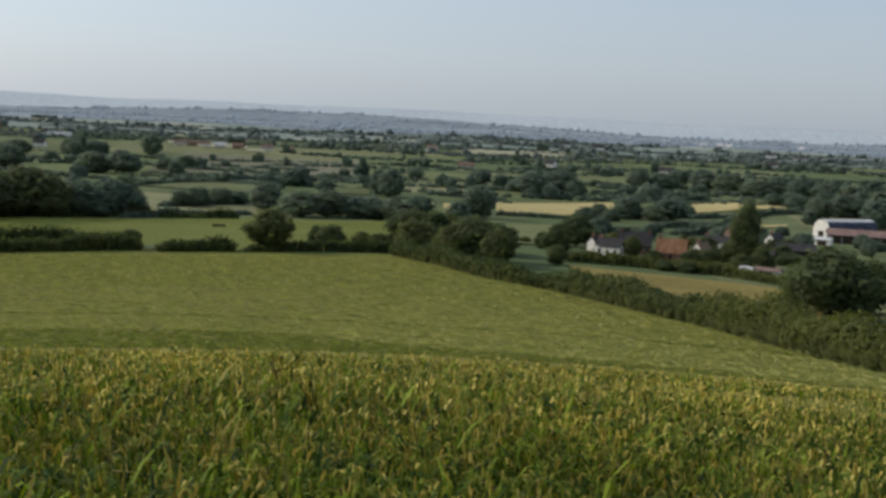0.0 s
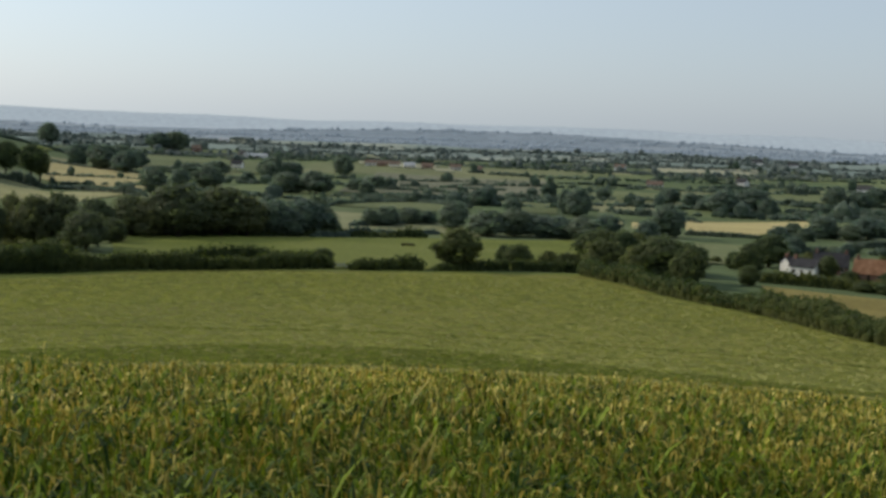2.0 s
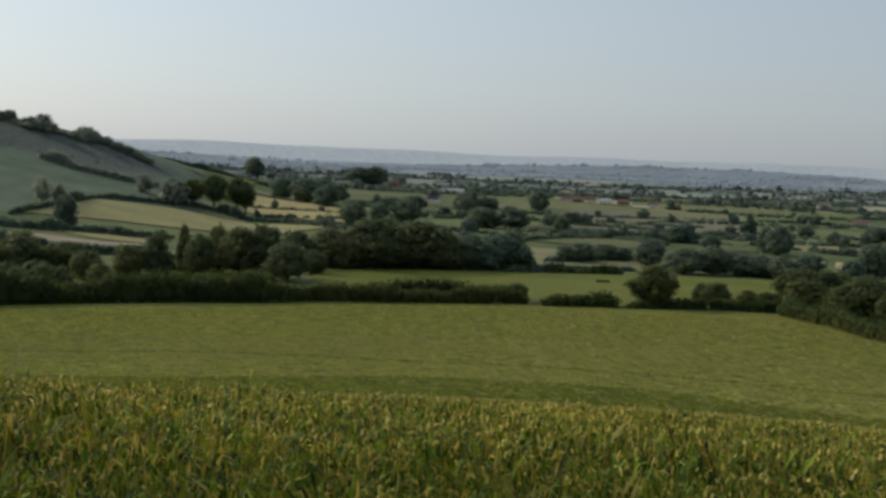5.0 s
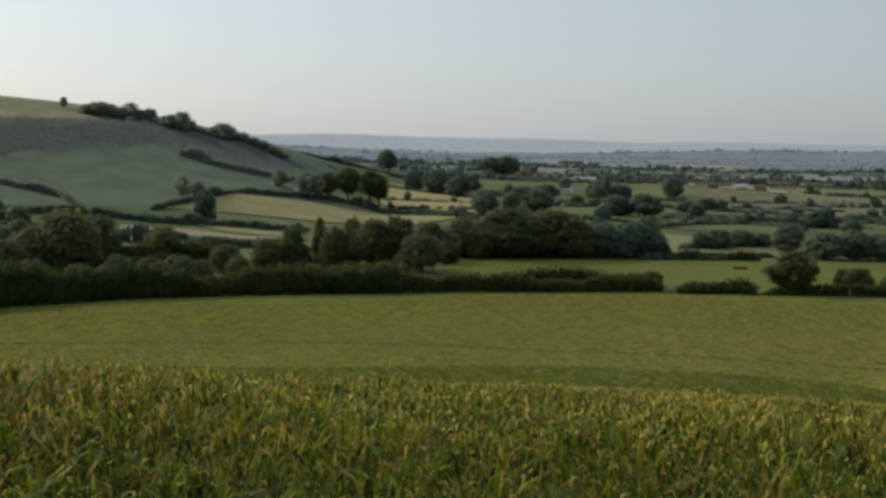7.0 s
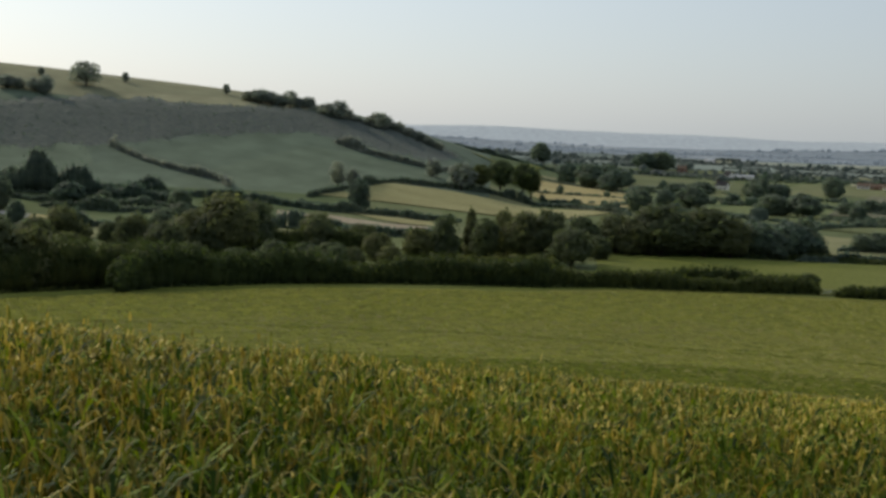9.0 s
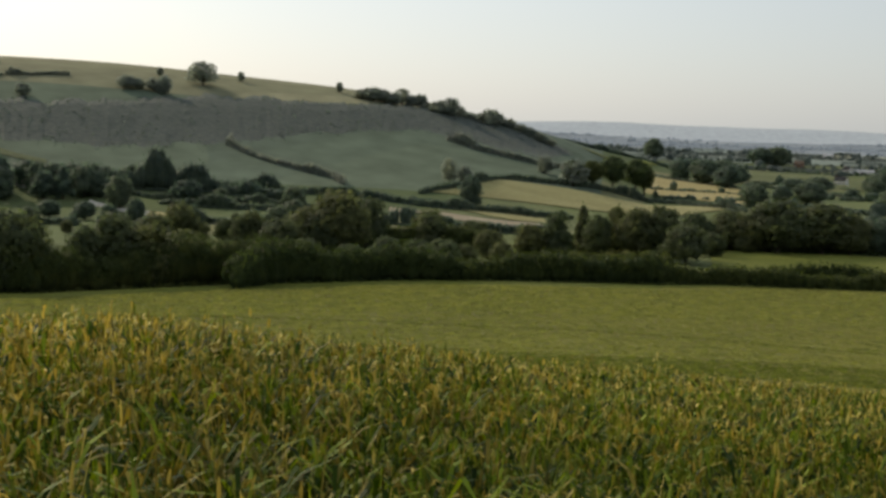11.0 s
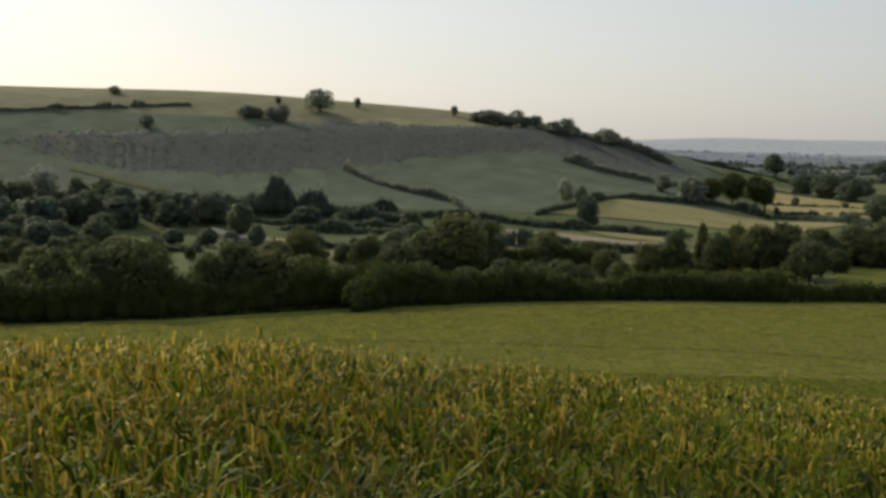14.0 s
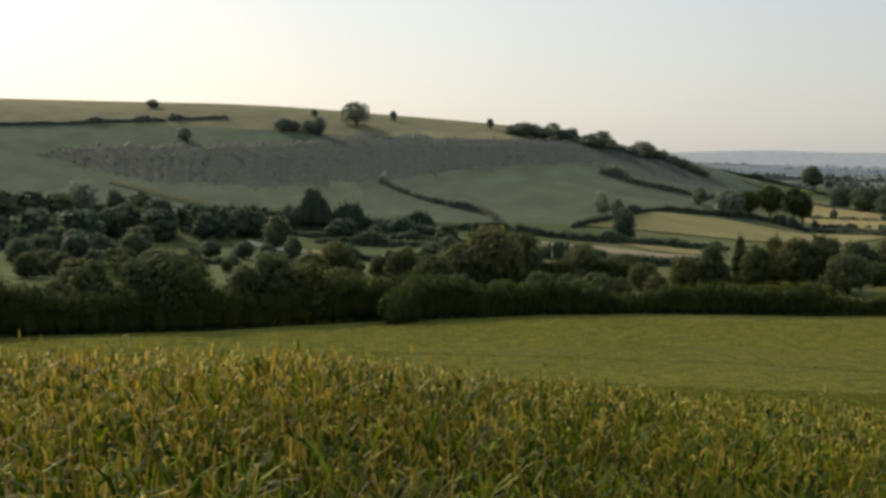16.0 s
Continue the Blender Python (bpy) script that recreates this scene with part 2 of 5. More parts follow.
WHEATEAR = foliage("wheat_ear", (0.188, 0.153, 0.029), (0.358, 0.286, 0.060), (0.679, 0.554, 0.174), 0.15, 0.1, (1.5, 1.3, 0.6), by_plant=0.0)
PLASTER = surface("white_plaster", (0.70, 0.67, 0.61), (0.78, 0.75, 0.69), (0.84, 0.81, 0.75), 0.5, 8, 0.8, 0.2, 0.01)
BRICK = surface("red_brick", (0.20, 0.115, 0.085), (0.26, 0.15, 0.11), (0.32, 0.20, 0.15), 0.6, 10, 0.85, 0.4, 0.02)
TILES = surface("roof_tiles", (0.166, 0.114, 0.086), (0.214, 0.150, 0.111), (0.262, 0.193, 0.147), 0.6, 6, 0.85, 0.5, 0.03)
OLDTILES = surface("orange_tiles", (0.22, 0.115, 0.065), (0.29, 0.155, 0.088), (0.36, 0.21, 0.13), 0.6, 6, 0.85, 0.5, 0.03)
SLATE = surface("slate", (0.045, 0.043, 0.045), (0.065, 0.062, 0.064), (0.09, 0.086, 0.088), 0.6, 6, 0.75, 0.4, 0.02)
SHEET = surface("cement_sheet", (0.42, 0.42, 0.41), (0.52, 0.52, 0.51), (0.6, 0.6, 0.58), 0.4, 5, 0.7, 0.3, 0.02)
BLUESHEET = surface("blue_grey_sheet", (0.05, 0.06, 0.09), (0.07, 0.08, 0.115), (0.10, 0.11, 0.145), 0.4, 5, 0.7, 0.3, 0.02)
RUST = surface("rusted_sheet", (0.18, 0.12, 0.11), (0.24, 0.16, 0.14), (0.30, 0.21, 0.19), 0.4, 5, 0.7, 0.3, 0.02)
TIMBER = surface("dark_timber", (0.03, 0.025, 0.02), (0.05, 0.04, 0.03), (0.075, 0.06, 0.05), 1.0, 12, 0.9, 0.4, 0.02, 0, (6, 6, 0.5), 0, False)
PANE = surface("window_glass", (0.015, 0.018, 0.02), (0.02, 0.022, 0.025), (0.03, 0.032, 0.035), 1, 3, 0.08, 0.0, 0.001, gloss=0.5)
STEEL = surface("galvanised", (0.30, 0.31, 0.32), (0.38, 0.39, 0.40), (0.45, 0.46, 0.47), 1.0, 14, 0.45, 0.1, 0.005, 0, (1, 1, 1), 0.8, gloss=0.5)


# ---------------------------------------------------------------- mesh helpers
def mesh_of(name, verts, faces, mats, index=None, flat=True):
    me = bpy.data.meshes.new(name)
    verts = np.asarray(verts, np.float32)
    faces = np.asarray(faces, np.int32)
    n, k = faces.shape
    me.vertices.add(len(verts))
    me.vertices.foreach_set("co", verts.ravel())
    me.loops.add(n * k)
    me.loops.foreach_set("vertex_index", faces.ravel())
    me.polygons.add(n)
    me.polygons.foreach_set("loop_start", np.arange(0, n * k, k, dtype=np.int32))
    for m in mats:
        me.materials.append(m)
    if index is not None:
        me.polygons.foreach_set("material_index", np.asarray(index, np.int32))
    me.polygons.foreach_set("use_smooth", np.full(n, not flat))
    me.update(calc_edges=True)
    return me


def part(name, bm, material, parent, label=""):
    me = bpy.data.meshes.new(name)
    bm.to_mesh(me)
    bm.free()
    me.materials.append(material)
    ob = new(name, me)
    ob.parent = parent
    if label:
        tagged(ob, label)
    return ob


def leaf_quads(centres, size, rng, out=None, flatness=0.0):
    """A loose four-cornered leaf spray at each centre; out: the way its face turns, the more so the flatter."""
    n = len(centres)
    a = rng.normal(size=(n, 3))
    b = rng.normal(size=(n, 3))
    if out is not None:
        a -= out * (a * out).sum(1)[:, None] * flatness
        b -= out * (b * out).sum(1)[:, None] * flatness
    a /= np.linalg.norm(a, axis=1)[:, None]
    b -= a * (a * b).sum(1)[:, None]
    b /= np.linalg.norm(b, axis=1)[:, None]
    if out is not None:
        b *= np.where((np.cross(a, b) * out).sum(1) < 0, -1.0, 1.0)[:, None]
    s = size * rng.uniform(0.55, 1.35, (n, 1))
    a, b = a * s, b * s * rng.uniform(0.5, 0.95, (n, 1))
    v = np.stack([centres - a, centres - 0.2 * a - b, centres + a, centres + 0.15 * a + b], 1).reshape(-1, 3)
    return v, np.arange(4 * n).reshape(n, 4)


def ico(level):
    bm = bmesh.new()
    bmesh.ops.create_icosphere(bm, subdivisions=level, radius=1)
    v = np.array([p.co[:] for p in bm.verts])
    f = np.array([[p.index for p in t.verts] for t in bm.faces])
    bm.free()
    return v, f


ICO1, ICO2 = ico(1), ico(2)


def blobs(centres, radii, rng, shape=ICO1, rough=0.22):
    """Uneven lumps, the dense inside of a crown, as triangles."""
    v0, f0 = shape
    n = len(centres)
    wob = 1 + rng.uniform(-rough, rough, (n, len(v0), 1))
    v = centres[:, None, :] + v0[None] * wob * np.asarray(radii)[:, None, :]
    f = f0[None] + (np.arange(n) * len(v0))[:, None, None]
    return v.reshape(-1, 3), f.reshape(-1, 3)


def tris_of(quads):
    return np.concatenate([quads[:, [0, 1, 2]], quads[:, [0, 2, 3]]])


def join(*pieces):
    vs, fs, base = [], [], 0
    for v, f in pieces:
        vs.append(v)
        fs.append(f + base)
        base += len(v)
    return np.concatenate(vs), np.concatenate(fs)


# ---------------------------------------------------------------- ground
def polar_sheet(az0, az1, naz, radii, lift=0.0):
    az = np.radians(np.linspace(az0, az1, naz))
    r = np.asarray(radii)
    A, R = np.meshgrid(az, r)
    X, Y = -R * np.sin(A), R * np.cos(A)
    v = np.stack([X, Y, ground(X, Y) + lift], 2).reshape(-1, 3)
    i = np.arange(len(r) - 1)[:, None] * naz + np.arange(naz - 1)[None]
    f = np.stack([i, i + 1, i + naz + 1, i + naz], 2).reshape(-1, 4)[:, ::-1]
    return v, f


RADII = np.concatenate([[0.0], np.geomspace(0.8, 4900, 260)])
v, f = polar_sheet(-180, 180, 721, RADII)
rc = np.hypot(*(v[f].mean(1)[:, :2]).T)
lc = np.degrees(np.arctan2(-v[f].mean(1)[:, 0], v[f].mean(1)[:, 1]))
# beyond 1650 m each ring's material has the haze in its colour
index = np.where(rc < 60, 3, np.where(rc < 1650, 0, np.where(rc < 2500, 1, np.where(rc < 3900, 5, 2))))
# the hill's two grasses, both coloured with its haze
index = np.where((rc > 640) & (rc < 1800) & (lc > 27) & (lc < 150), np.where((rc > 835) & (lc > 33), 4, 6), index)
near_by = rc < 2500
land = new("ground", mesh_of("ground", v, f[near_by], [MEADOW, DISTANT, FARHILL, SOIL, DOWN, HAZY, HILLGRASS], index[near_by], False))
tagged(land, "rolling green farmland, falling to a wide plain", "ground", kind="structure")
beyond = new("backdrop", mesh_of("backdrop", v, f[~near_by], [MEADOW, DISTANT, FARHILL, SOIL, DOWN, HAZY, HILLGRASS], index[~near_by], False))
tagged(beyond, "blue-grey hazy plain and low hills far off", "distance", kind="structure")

EDGE = [(-19.7, 156), (-16.3, 176), (-11.5, 227), (-5.4, 291), (-1.7, 320), (2.1, 374), (8.6, 361), (18.6, 352), (24.4, 330), (34.1, 318), (41.0, 297), (50.9, 269), (58.8, 277)]
EDGE_AZ, EDGE_R = np.array(EDGE).T


def canopy():
    """The standing crop from a little way off: a closed sheet at ear height, out to the hedges."""
    naz, nr = 1441, 150
    az = np.linspace(-180, 180, naz)
    far = np.interp(az, EDGE_AZ, EDGE_R) - 1.0
    s = np.linspace(0, 1, nr)
    R = 13.0 * (far[None, :] / 13.0) ** s[:, None]
    A = np.radians(np.broadcast_to(az[None, :], R.shape))
    X, Y = -R * np.sin(A), R * np.cos(A)
    rng = np.random.default_rng(5)
    h = 0.62 * smooth((R - 12.5) / 5.0) + rng.uniform(-0.05, 0.05, R.shape)
    h = np.where(s[:, None] > 0.9, h * 0.55, h)  # the grassy margin is lower
    v = np.stack([X, Y, ground(X, Y) + h], 2).reshape(-1, 3)
    i = np.arange(nr - 1)[:, None] * naz + np.arange(naz - 1)[None]
    f = np.stack([i, i + naz, i + naz + 1, i + 1], 2).reshape(-1, 4)
    margin = (np.repeat(far[None, :-1], nr - 1, 0) - R[:-1, :-1]).ravel() < 14
    ob = new("crop_field", mesh_of("crop_field", v, f, [CROP, PASTURE], margin.astype(int), False))
    tagged(ob, "broad field of ripening yellow-green wheat with grassy margin", "field", kind="structure")


canopy()

FIELD_KINDS = {"pasture": (PASTURE, "bright green grazed pasture between hedges"), "lea": (LEA, "green grass field between hedges"),
               "stubble": (STUBBLE, "pale yellow-green mown field"), "straw": (STRAW, "ripe straw-yellow barley field"),
               "ripe": (RIPE, "yellowing barley field behind the hedge"),
               "hay": (HAY, "pale mown hay field out on the plain"), "fallow": (FALLOW, "dull brownish-green fallow field between hedges"),
               "plough": (PLOUGH, "bare pinkish-brown tilled strip"), "track": (TRACK, "pale chalky farm track")}


def field(kind, corners):
    m, label = FIELD_KINDS[kind]
    p = np.array(corners)
    n = 24
    u, w = np.meshgrid(np.linspace(0, 1, n), np.linspace(0, 1, n))
    u, w = u[..., None], w[..., None]
    q = (1 - w) * ((1 - u) * p[0] + u * p[1]) + w * ((1 - u) * p[3] + u * p[2])
    wave = np.sin(q[..., 0] / 9) * 1.2
    x, y = q[..., 0] + wave, q[..., 1] + np.cos(q[..., 0] / 13) * 2
    r = np.hypot(x, y).mean()
    v = np.stack([x, y, ground(x, y) + 0.25 + r / 2500], 2).reshape(-1, 3)
    i = np.arange(n - 1)[:, None] * n + np.arange(n - 1)[None]
    f = np.stack([i, i + 1, i + n + 1, i + n], 2).reshape(-1, 4)
    a = p - p.mean(0)
    if a[0][0] * a[1][1] - a[0][1] * a[1][0] < 0:
        f = f[:, ::-1]
    tagged(new(kind + "_field" if kind != "track" else "track", mesh_of(kind, v, f, [m], None, False)), label, "field" if kind != "track" else "track", kind="structure")


field("pasture", [(-129.4, 313.3), (-3.1, 397), (-4.6, 517), (-176.1, 426)])
field("pasture", [(-181.7, 337.1), (-156.2, 344.2), (-187.8, 408.9), (-204.1, 386.4)])
field("stubble", [(-367.6, 536.1), (-254.2, 572.1), (-256.8, 659.8), (-362, 596.8)])
field("straw", [(-354.8, 759.2), (-255.5, 673.2), (-336.6, 886.2), (-437.1, 937.1)])
field("plough", [(-320.6, 473.7), (-253.5, 447.1), (-272.7, 481.1), (-331.2, 489.5)])
field("plough", [(-347.4, 476.9), (-300.9, 456.8), (-318, 482.7), (-353.4, 487.3)])
field("stubble", [(-332.3, 504.4), (-272.2, 484.8), (-284.4, 506.6), (-340, 516.1)])
field("straw", [(22.5, 598.6), (76.6, 591.1), (91.6, 710.1), (24.9, 669.5)])
field("straw", [(119.4, 653.2), (199, 714.8), (217.1, 780.4), (129.5, 710.3)])
field("straw", [(-0.6, 598), (6.9, 580), (7.5, 644), (-0.8, 636)])
field("ripe", [(35.9, 368.3), (94.8, 315.1), (73.8, 244.1), (36.2, 301.8)])
field("lea", [(18.7, 433.6), (42.3, 438), (50.7, 528.6), (23.5, 529.5)])
field("fallow", [(-175.7, 776.4), (-58.7, 809.9), (-67.2, 1041.8), (-218.2, 1108.7)])
field("lea", [(-150.3, 640.6), (-83.4, 632.5), (-83.8, 678.8), (-168.6, 745.2)])
field("lea", [(81.4, 828), (123.6, 877.3), (171, 1220.1), (117.6, 1206.3)])
field("hay", [(-229.2, 1216.6), (-177.7, 1184.7), (-195, 1299.4), (-256, 1358.1)])
field("hay", [(20, 1427.9), (129.5, 1462.3), (144.7, 1637.6), (21.9, 1587.8)])
field("lea", [(-410.4, 1039.9), (-273.2, 972.4), (-349.1, 1202.4), (-505.9, 1314)])
field("pasture", [(-444.9, 839.1), (-566.7, 1271.7), (-500.8, 1086.3), (-438.8, 844.6)])
field("lea", [(-321.3, 370), (-300.3, 355), (-376.5, 441.2), (-396.6, 448.9)])
field("straw", [(-348.1, 445.1), (-336.3, 437.7), (-398.6, 467), (-413.1, 459.6)])
field("lea", [(-330.5, 375.2), (-317.5, 383.7), (-355, 429.2), (-370.1, 420.2)])
field("track", [(-446.6, 391.6), (-396.6, 375.2), (-409.5, 390.7), (-453.3, 399.2)])
field("lea", [(-579.2, 410.7), (-517.6, 428.6), (-523.3, 434.2), (-584.7, 416.8)])
field("straw", [(-406.2, 378.2), (-372, 374.7), (-388.2, 391), (-419.3, 393.5)])
field("lea", [(91.6, 274.1), (104.6, 282.2), (151.5, 412), (133.6, 403.4)])
field("straw", [(92.6, 549.3), (154.3, 588.1), (156.8, 597.8), (94.2, 559.1)])
field("hay", [(-225.5, 1202.4), (-186.7, 1196.8), (-199.6, 1279.0), (-237.5, 1266.0)])
field("hay", [(-173.7, 1152.0), (-158.5, 1148.5), (-165.5, 1198.7), (-181.6, 1203.9)])
field("hay", [(-266.9, 1261.8), (-248.5, 1267.2), (-261.8, 1334.3), (-279.9, 1323.3)])
field("lea", [(-41.3, 859.2), (-17.2, 845.1), (-19.9, 961.9), (-47.1, 970.9)])
field("lea", [(-11.5, 817.0), (12.8, 814.6), (13.9, 900.4), (-13.1, 913.9)])
field("lea", [(-53.6, 661.9), (-39.5, 668.1), (-43.6, 754.0), (-77.5, 740.3)])
field("stubble", [(-24.0, 575.5), (-16.0, 579.0), (-17.0, 610.8), (-25.4, 606.7)])
field("stubble", [(-8.4, 607.5), (-4.4, 611.2), (-4.4, 638.0), (-8.4, 637.9)])
field("hay", [(2.6, 584.0), (6.9, 587.7), (8.9, 644.1), (5.8, 644.7)])
field("hay", [(291.3, 1035.0), (298.3, 1020.7), (314.9, 1078.5), (305.1, 1084.8)])
field("hay", [(316.3, 1037.3), (329.4, 1036.6), (343.3, 1081.1), (329.1, 1080.0)])
field("hay", [(-651.4, 2021.6), (-612.4, 2033.1), (-679.5, 2255.5), (-718.0, 2227.7)])
field("pasture", [(-55.2, 363.8), (-35.9, 374.3), (-47.1, 486.7), (-71.6, 469.6)])


# ---------------------------------------------------------------- trees
def tree_model(name, label, seed, lobes, trunk_share, spread, leaf=0.50, count=1700, leaves=None, pointed=False, dense=0.68):
    """A tree 10 m high and 9 m wide: tapered trunk and limbs, a crown of lobes with loose leaf sprays."""
    rng = np.random.default_rng(seed)
    root = tagged(new(name), label, "tree", "trees of the valley")
    bm = bmesh.new()

    def limb(a, b, ra, rb):
        a, b = Vector(a), Vector(b)
        m = Matrix.Translation((a + b) / 2) @ (b - a).to_track_quat("Z", "Y").to_matrix().to_4x4()
        bmesh.ops.create_cone(bm, cap_ends=True, segments=7, radius1=ra, radius2=rb, depth=(b - a).length * 1.06, matrix=m)

    fork = 10 * trunk_share + 0.9
    limb((0, 0, -0.5), (0.1, 0, fork * 0.5), 0.42, 0.30)
    limb((0.1, 0, fork * 0.5), (0, 0.1, fork), 0.30, 0.24)
    for k in range(6):
        a = k * 1.05 + rng.uniform(-0.3, 0.3)
        limb((0, 0.1, fork * rng.uniform(0.7, 1.0)), (2.6 * spread * math.cos(a), 2.6 * spread * math.sin(a), fork + rng.uniform(1.6, 3.6)), 0.17, 0.05)
    limb((0, 0.1, fork), (0.2, -0.1, 8.4), 0.2, 0.04)
    part("trunk", bm, BARK, root, "grey-brown bark")
    low, top = 10 * trunk_share, 10.0
    c, rad = [], []
    for k in range(lobes):
        u = (k + 0.5) / lobes
        z = low + (top - low) * (0.14 + 0.74 * u)
        wide = math.sin(math.pi * min(1, 0.22 + 0.72 * u)) ** 0.7 if not pointed else 1.05 * (1 - u) ** 0.6
        a = k * 2.4 + rng.uniform(-0.5, 0.5)
        d = 2.6 * spread * wide * rng.uniform(0.4, 1.06)
        c.append((d * math.cos(a), d * math.sin(a), z + rng.uniform(-0.3, 0.3)))
        s = rng.uniform(0.75, 1.5) * (0.6 + 0.5 * wide) * (26 / max(lobes, 8)) ** 0.4
        rad.append((s * spread, s * spread, s * rng.uniform(0.72, 0.95)))
    c.append((0, 0, (low + top) / 2))
    rad.append((3.1 * spread * (0.6 if pointed else 1), 3.1 * spread * (0.6 if pointed else 1), (top - low) * 0.43))
    c, rad = np.array(c), np.array(rad)
    rad[:, 2] = np.minimum(rad[:, 2], top - c[:, 2])
    core = blobs(c, rad * dense, rng, ICO2, 0.2)
    pick = rng.choice(len(c), count, p=(rad[:, 0] ** 2) / (rad[:, 0] ** 2).sum())
    d = rng.normal(size=(count, 3))
    d /= np.linalg.norm(d, axis=1)[:, None]
    pos = c[pick] + d * rad[pick] * rng.uniform(0.72, 1.28, (count, 1))
    pos[:, 2] = np.maximum(pos[:, 2], low * 0.8 + 0.1)
    lv, lf = leaf_quads(pos, leaf, rng, d, 0.9)
    v, f = join(core, (lv, tris_of(lf)))
    crown = new("crown", mesh_of("crown", v, f, [leaves or LEAVES], None, False))
    crown.parent = root
    return root


MODELS = {
    "oak": [tree_model("tree", "broad dark green tree with uneven crown and short trunk", s, 13, 0.06, 1.05, 0.34, 4200) for s in (11, 12, 13, 14)],
    "round": [tree_model("bushy_tree", "dense dark green bushy tree leafed to the ground", s, 13, 0.0, 1.1, 0.34, 4000) for s in (21, 22, 23, 24)],
    "tall": [tree_model("tall_tree", "tall narrow dark green tree", s, 26, 0.0, 1.0, 0.42, 2600, pointed=True) for s in (31, 32)],
}
# tree sets in the leaf colours that hold haze
MODELS["far oak"] = [tree_model("tree", "broad tree far off on the plain, greyed as by haze", s, 13, 0.05, 1.05, 0.55, 2200, FARLEAVES, dense=0.5) for s in (51, 52, 53, 54)]
MODELS["far round"] = [tree_model("bushy_tree", "bushy tree far off on the plain, greyed as by haze", s, 13, 0.0, 1.1, 0.55, 2200, FARLEAVES, dense=0.5) for s in (61, 62, 63, 64)]
MODELS["far tall"] = [tree_model("tall_tree", "tall tree far off on the plain, greyed as by haze", 71, 18, 0.0, 1.0, 0.6, 1000, FARLEAVES, True, dense=0.5)]
MODELS["belt oak"] = [tree_model("tree", "broad green tree of the belt below the hill, paled as by haze", s, 13, 0.06, 1.05, 0.34, 4200, BELTLEAVES, dense=0.55) for s in (121, 122, 123, 124)]
MODELS["belt round"] = [tree_model("bushy_tree", "dense green bushy tree of the belt below the hill, paled as by haze", s, 13, 0.0, 1.1, 0.34, 4000, BELTLEAVES, dense=0.55) for s in (131, 132, 133, 134)]
MODELS["belt tall"] = [tree_model("tall_tree", "tall narrow tree in the belt below the hill", s, 26, 0.0, 1.0, 0.42, 2600, BELTLEAVES, True, dense=0.55) for s in (141, 142)]
MODELS["hill"] = [tree_model("tree", "airy tree on the long hill, paled as by haze", s, 13, 0.04, 1.05, 0.5, 900, HILLLEAVES, dense=0.12) for s in (101, 102, 103, 104)]
MODELS["hill bush"] = [tree_model("bushy_tree", "rounded bush on the hill's crest, paled as by haze", s, 13, 0.0, 1.1, 0.5, 1500, HILLLEAVES, dense=0.3) for s in (111, 112, 113, 114)]
MODELS["stand"] = [tree_model("tree", "tall-stemmed tree of a field group, trunks bare below", s, 13, 0.26, 1.05, 0.34, 3800) for s in (91, 92, 93)]
MODELS["near"] = [tree_model("tree", "broad dark green hedgerow tree with deep uneven crown", s, 34, 0.05, 1.05, 0.12, 20000, HEDGELEAVES) for s in (81, 82)]
USED = collections.Counter()
TURN = np.random.default_rng(8)


def grown(kind, x, y, height, width):
    left = math.degrees(math.atan2(-x, y))
    # distance and side choose how much haze the leaf colour holds
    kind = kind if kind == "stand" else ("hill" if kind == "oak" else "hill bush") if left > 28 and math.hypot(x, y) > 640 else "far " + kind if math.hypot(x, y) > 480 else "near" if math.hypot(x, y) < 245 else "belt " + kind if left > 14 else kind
    models = MODELS[kind]
    k = USED[kind]
    USED[kind] += 1
    m = pose(x, y, float(ground(x, y)) - 0.1, 0, 0, float(TURN.uniform(0, 360))) @ Matrix.Diagonal((width / 8.0, width / 8.0, height / 10.0, 1))
    ob = models[k] if k < len(models) else copy_thing(models[k % len(models)], pose(0, 0, 0))
    ob.matrix_basis = m


def oak(x, y, height, width):
    grown("oak", x, y, height, width)


def stand(x, y, height, width):
    grown("stand", x, y, height, width)


def tall(x, y, height, width):
    grown("tall", x, y, height, width)


def bushy(x, y, height, width):
    grown("round", x, y, height, width)


oak(-47.7, 365.9, 12.2, 13.9)
bushy(-32.6, 382.6, 7.5, 8.5)
bushy(-37, 388.2, 6.6, 5.3)
bushy(-23.9, 387.3, 5.3, 7)
bushy(-19.1, 385.5, 5, 5.6)
bushy(-7.8, 376.9, 10.3, 12.9)
oak(-2.3, 392, 12.4, 10)
bushy(8.2, 366.9, 12.3, 17.2)
bushy(1.9, 364, 9.6, 10.9)
bushy(14.8, 352.7, 10.3, 9)
oak(-9.4, 397.8, 12.2, 14.3)
bushy(-0.7, 400.6, 12.0, 15.4)
oak(9.0, 396.4, 11.2, 16.9)
bushy(16.7, 387.3, 9.9, 11.6)
bushy(1.8, 368.3, 5.5, 9.4)
bushy(-5.2, 373.9, 5.4, 8.9)
bushy(-17.5, 387.5, 5.3, 8.3)
bushy(-84.9, 357.1, 5.5, 6.6)
oak(43.6, 434.8, 10.8, 13.8)
bushy(35.7, 413.5, 8.8, 8.9)
oak(78.7, 264.5, 14.1, 19.4)
bushy(75.7, 278.9, 9.3, 8.6)
bushy(89.7, 273.7, 12.3, 9.8)
oak(89.7, 390.8, 20.4, 9.6)
bushy(86.6, 395.7, 7.6, 7.0)
bushy(92.6, 382.8, 7.0, 7.2)
bushy(106.9, 407.2, 3.8, 9.5)
bushy(79.4, 392, 5, 7.2)
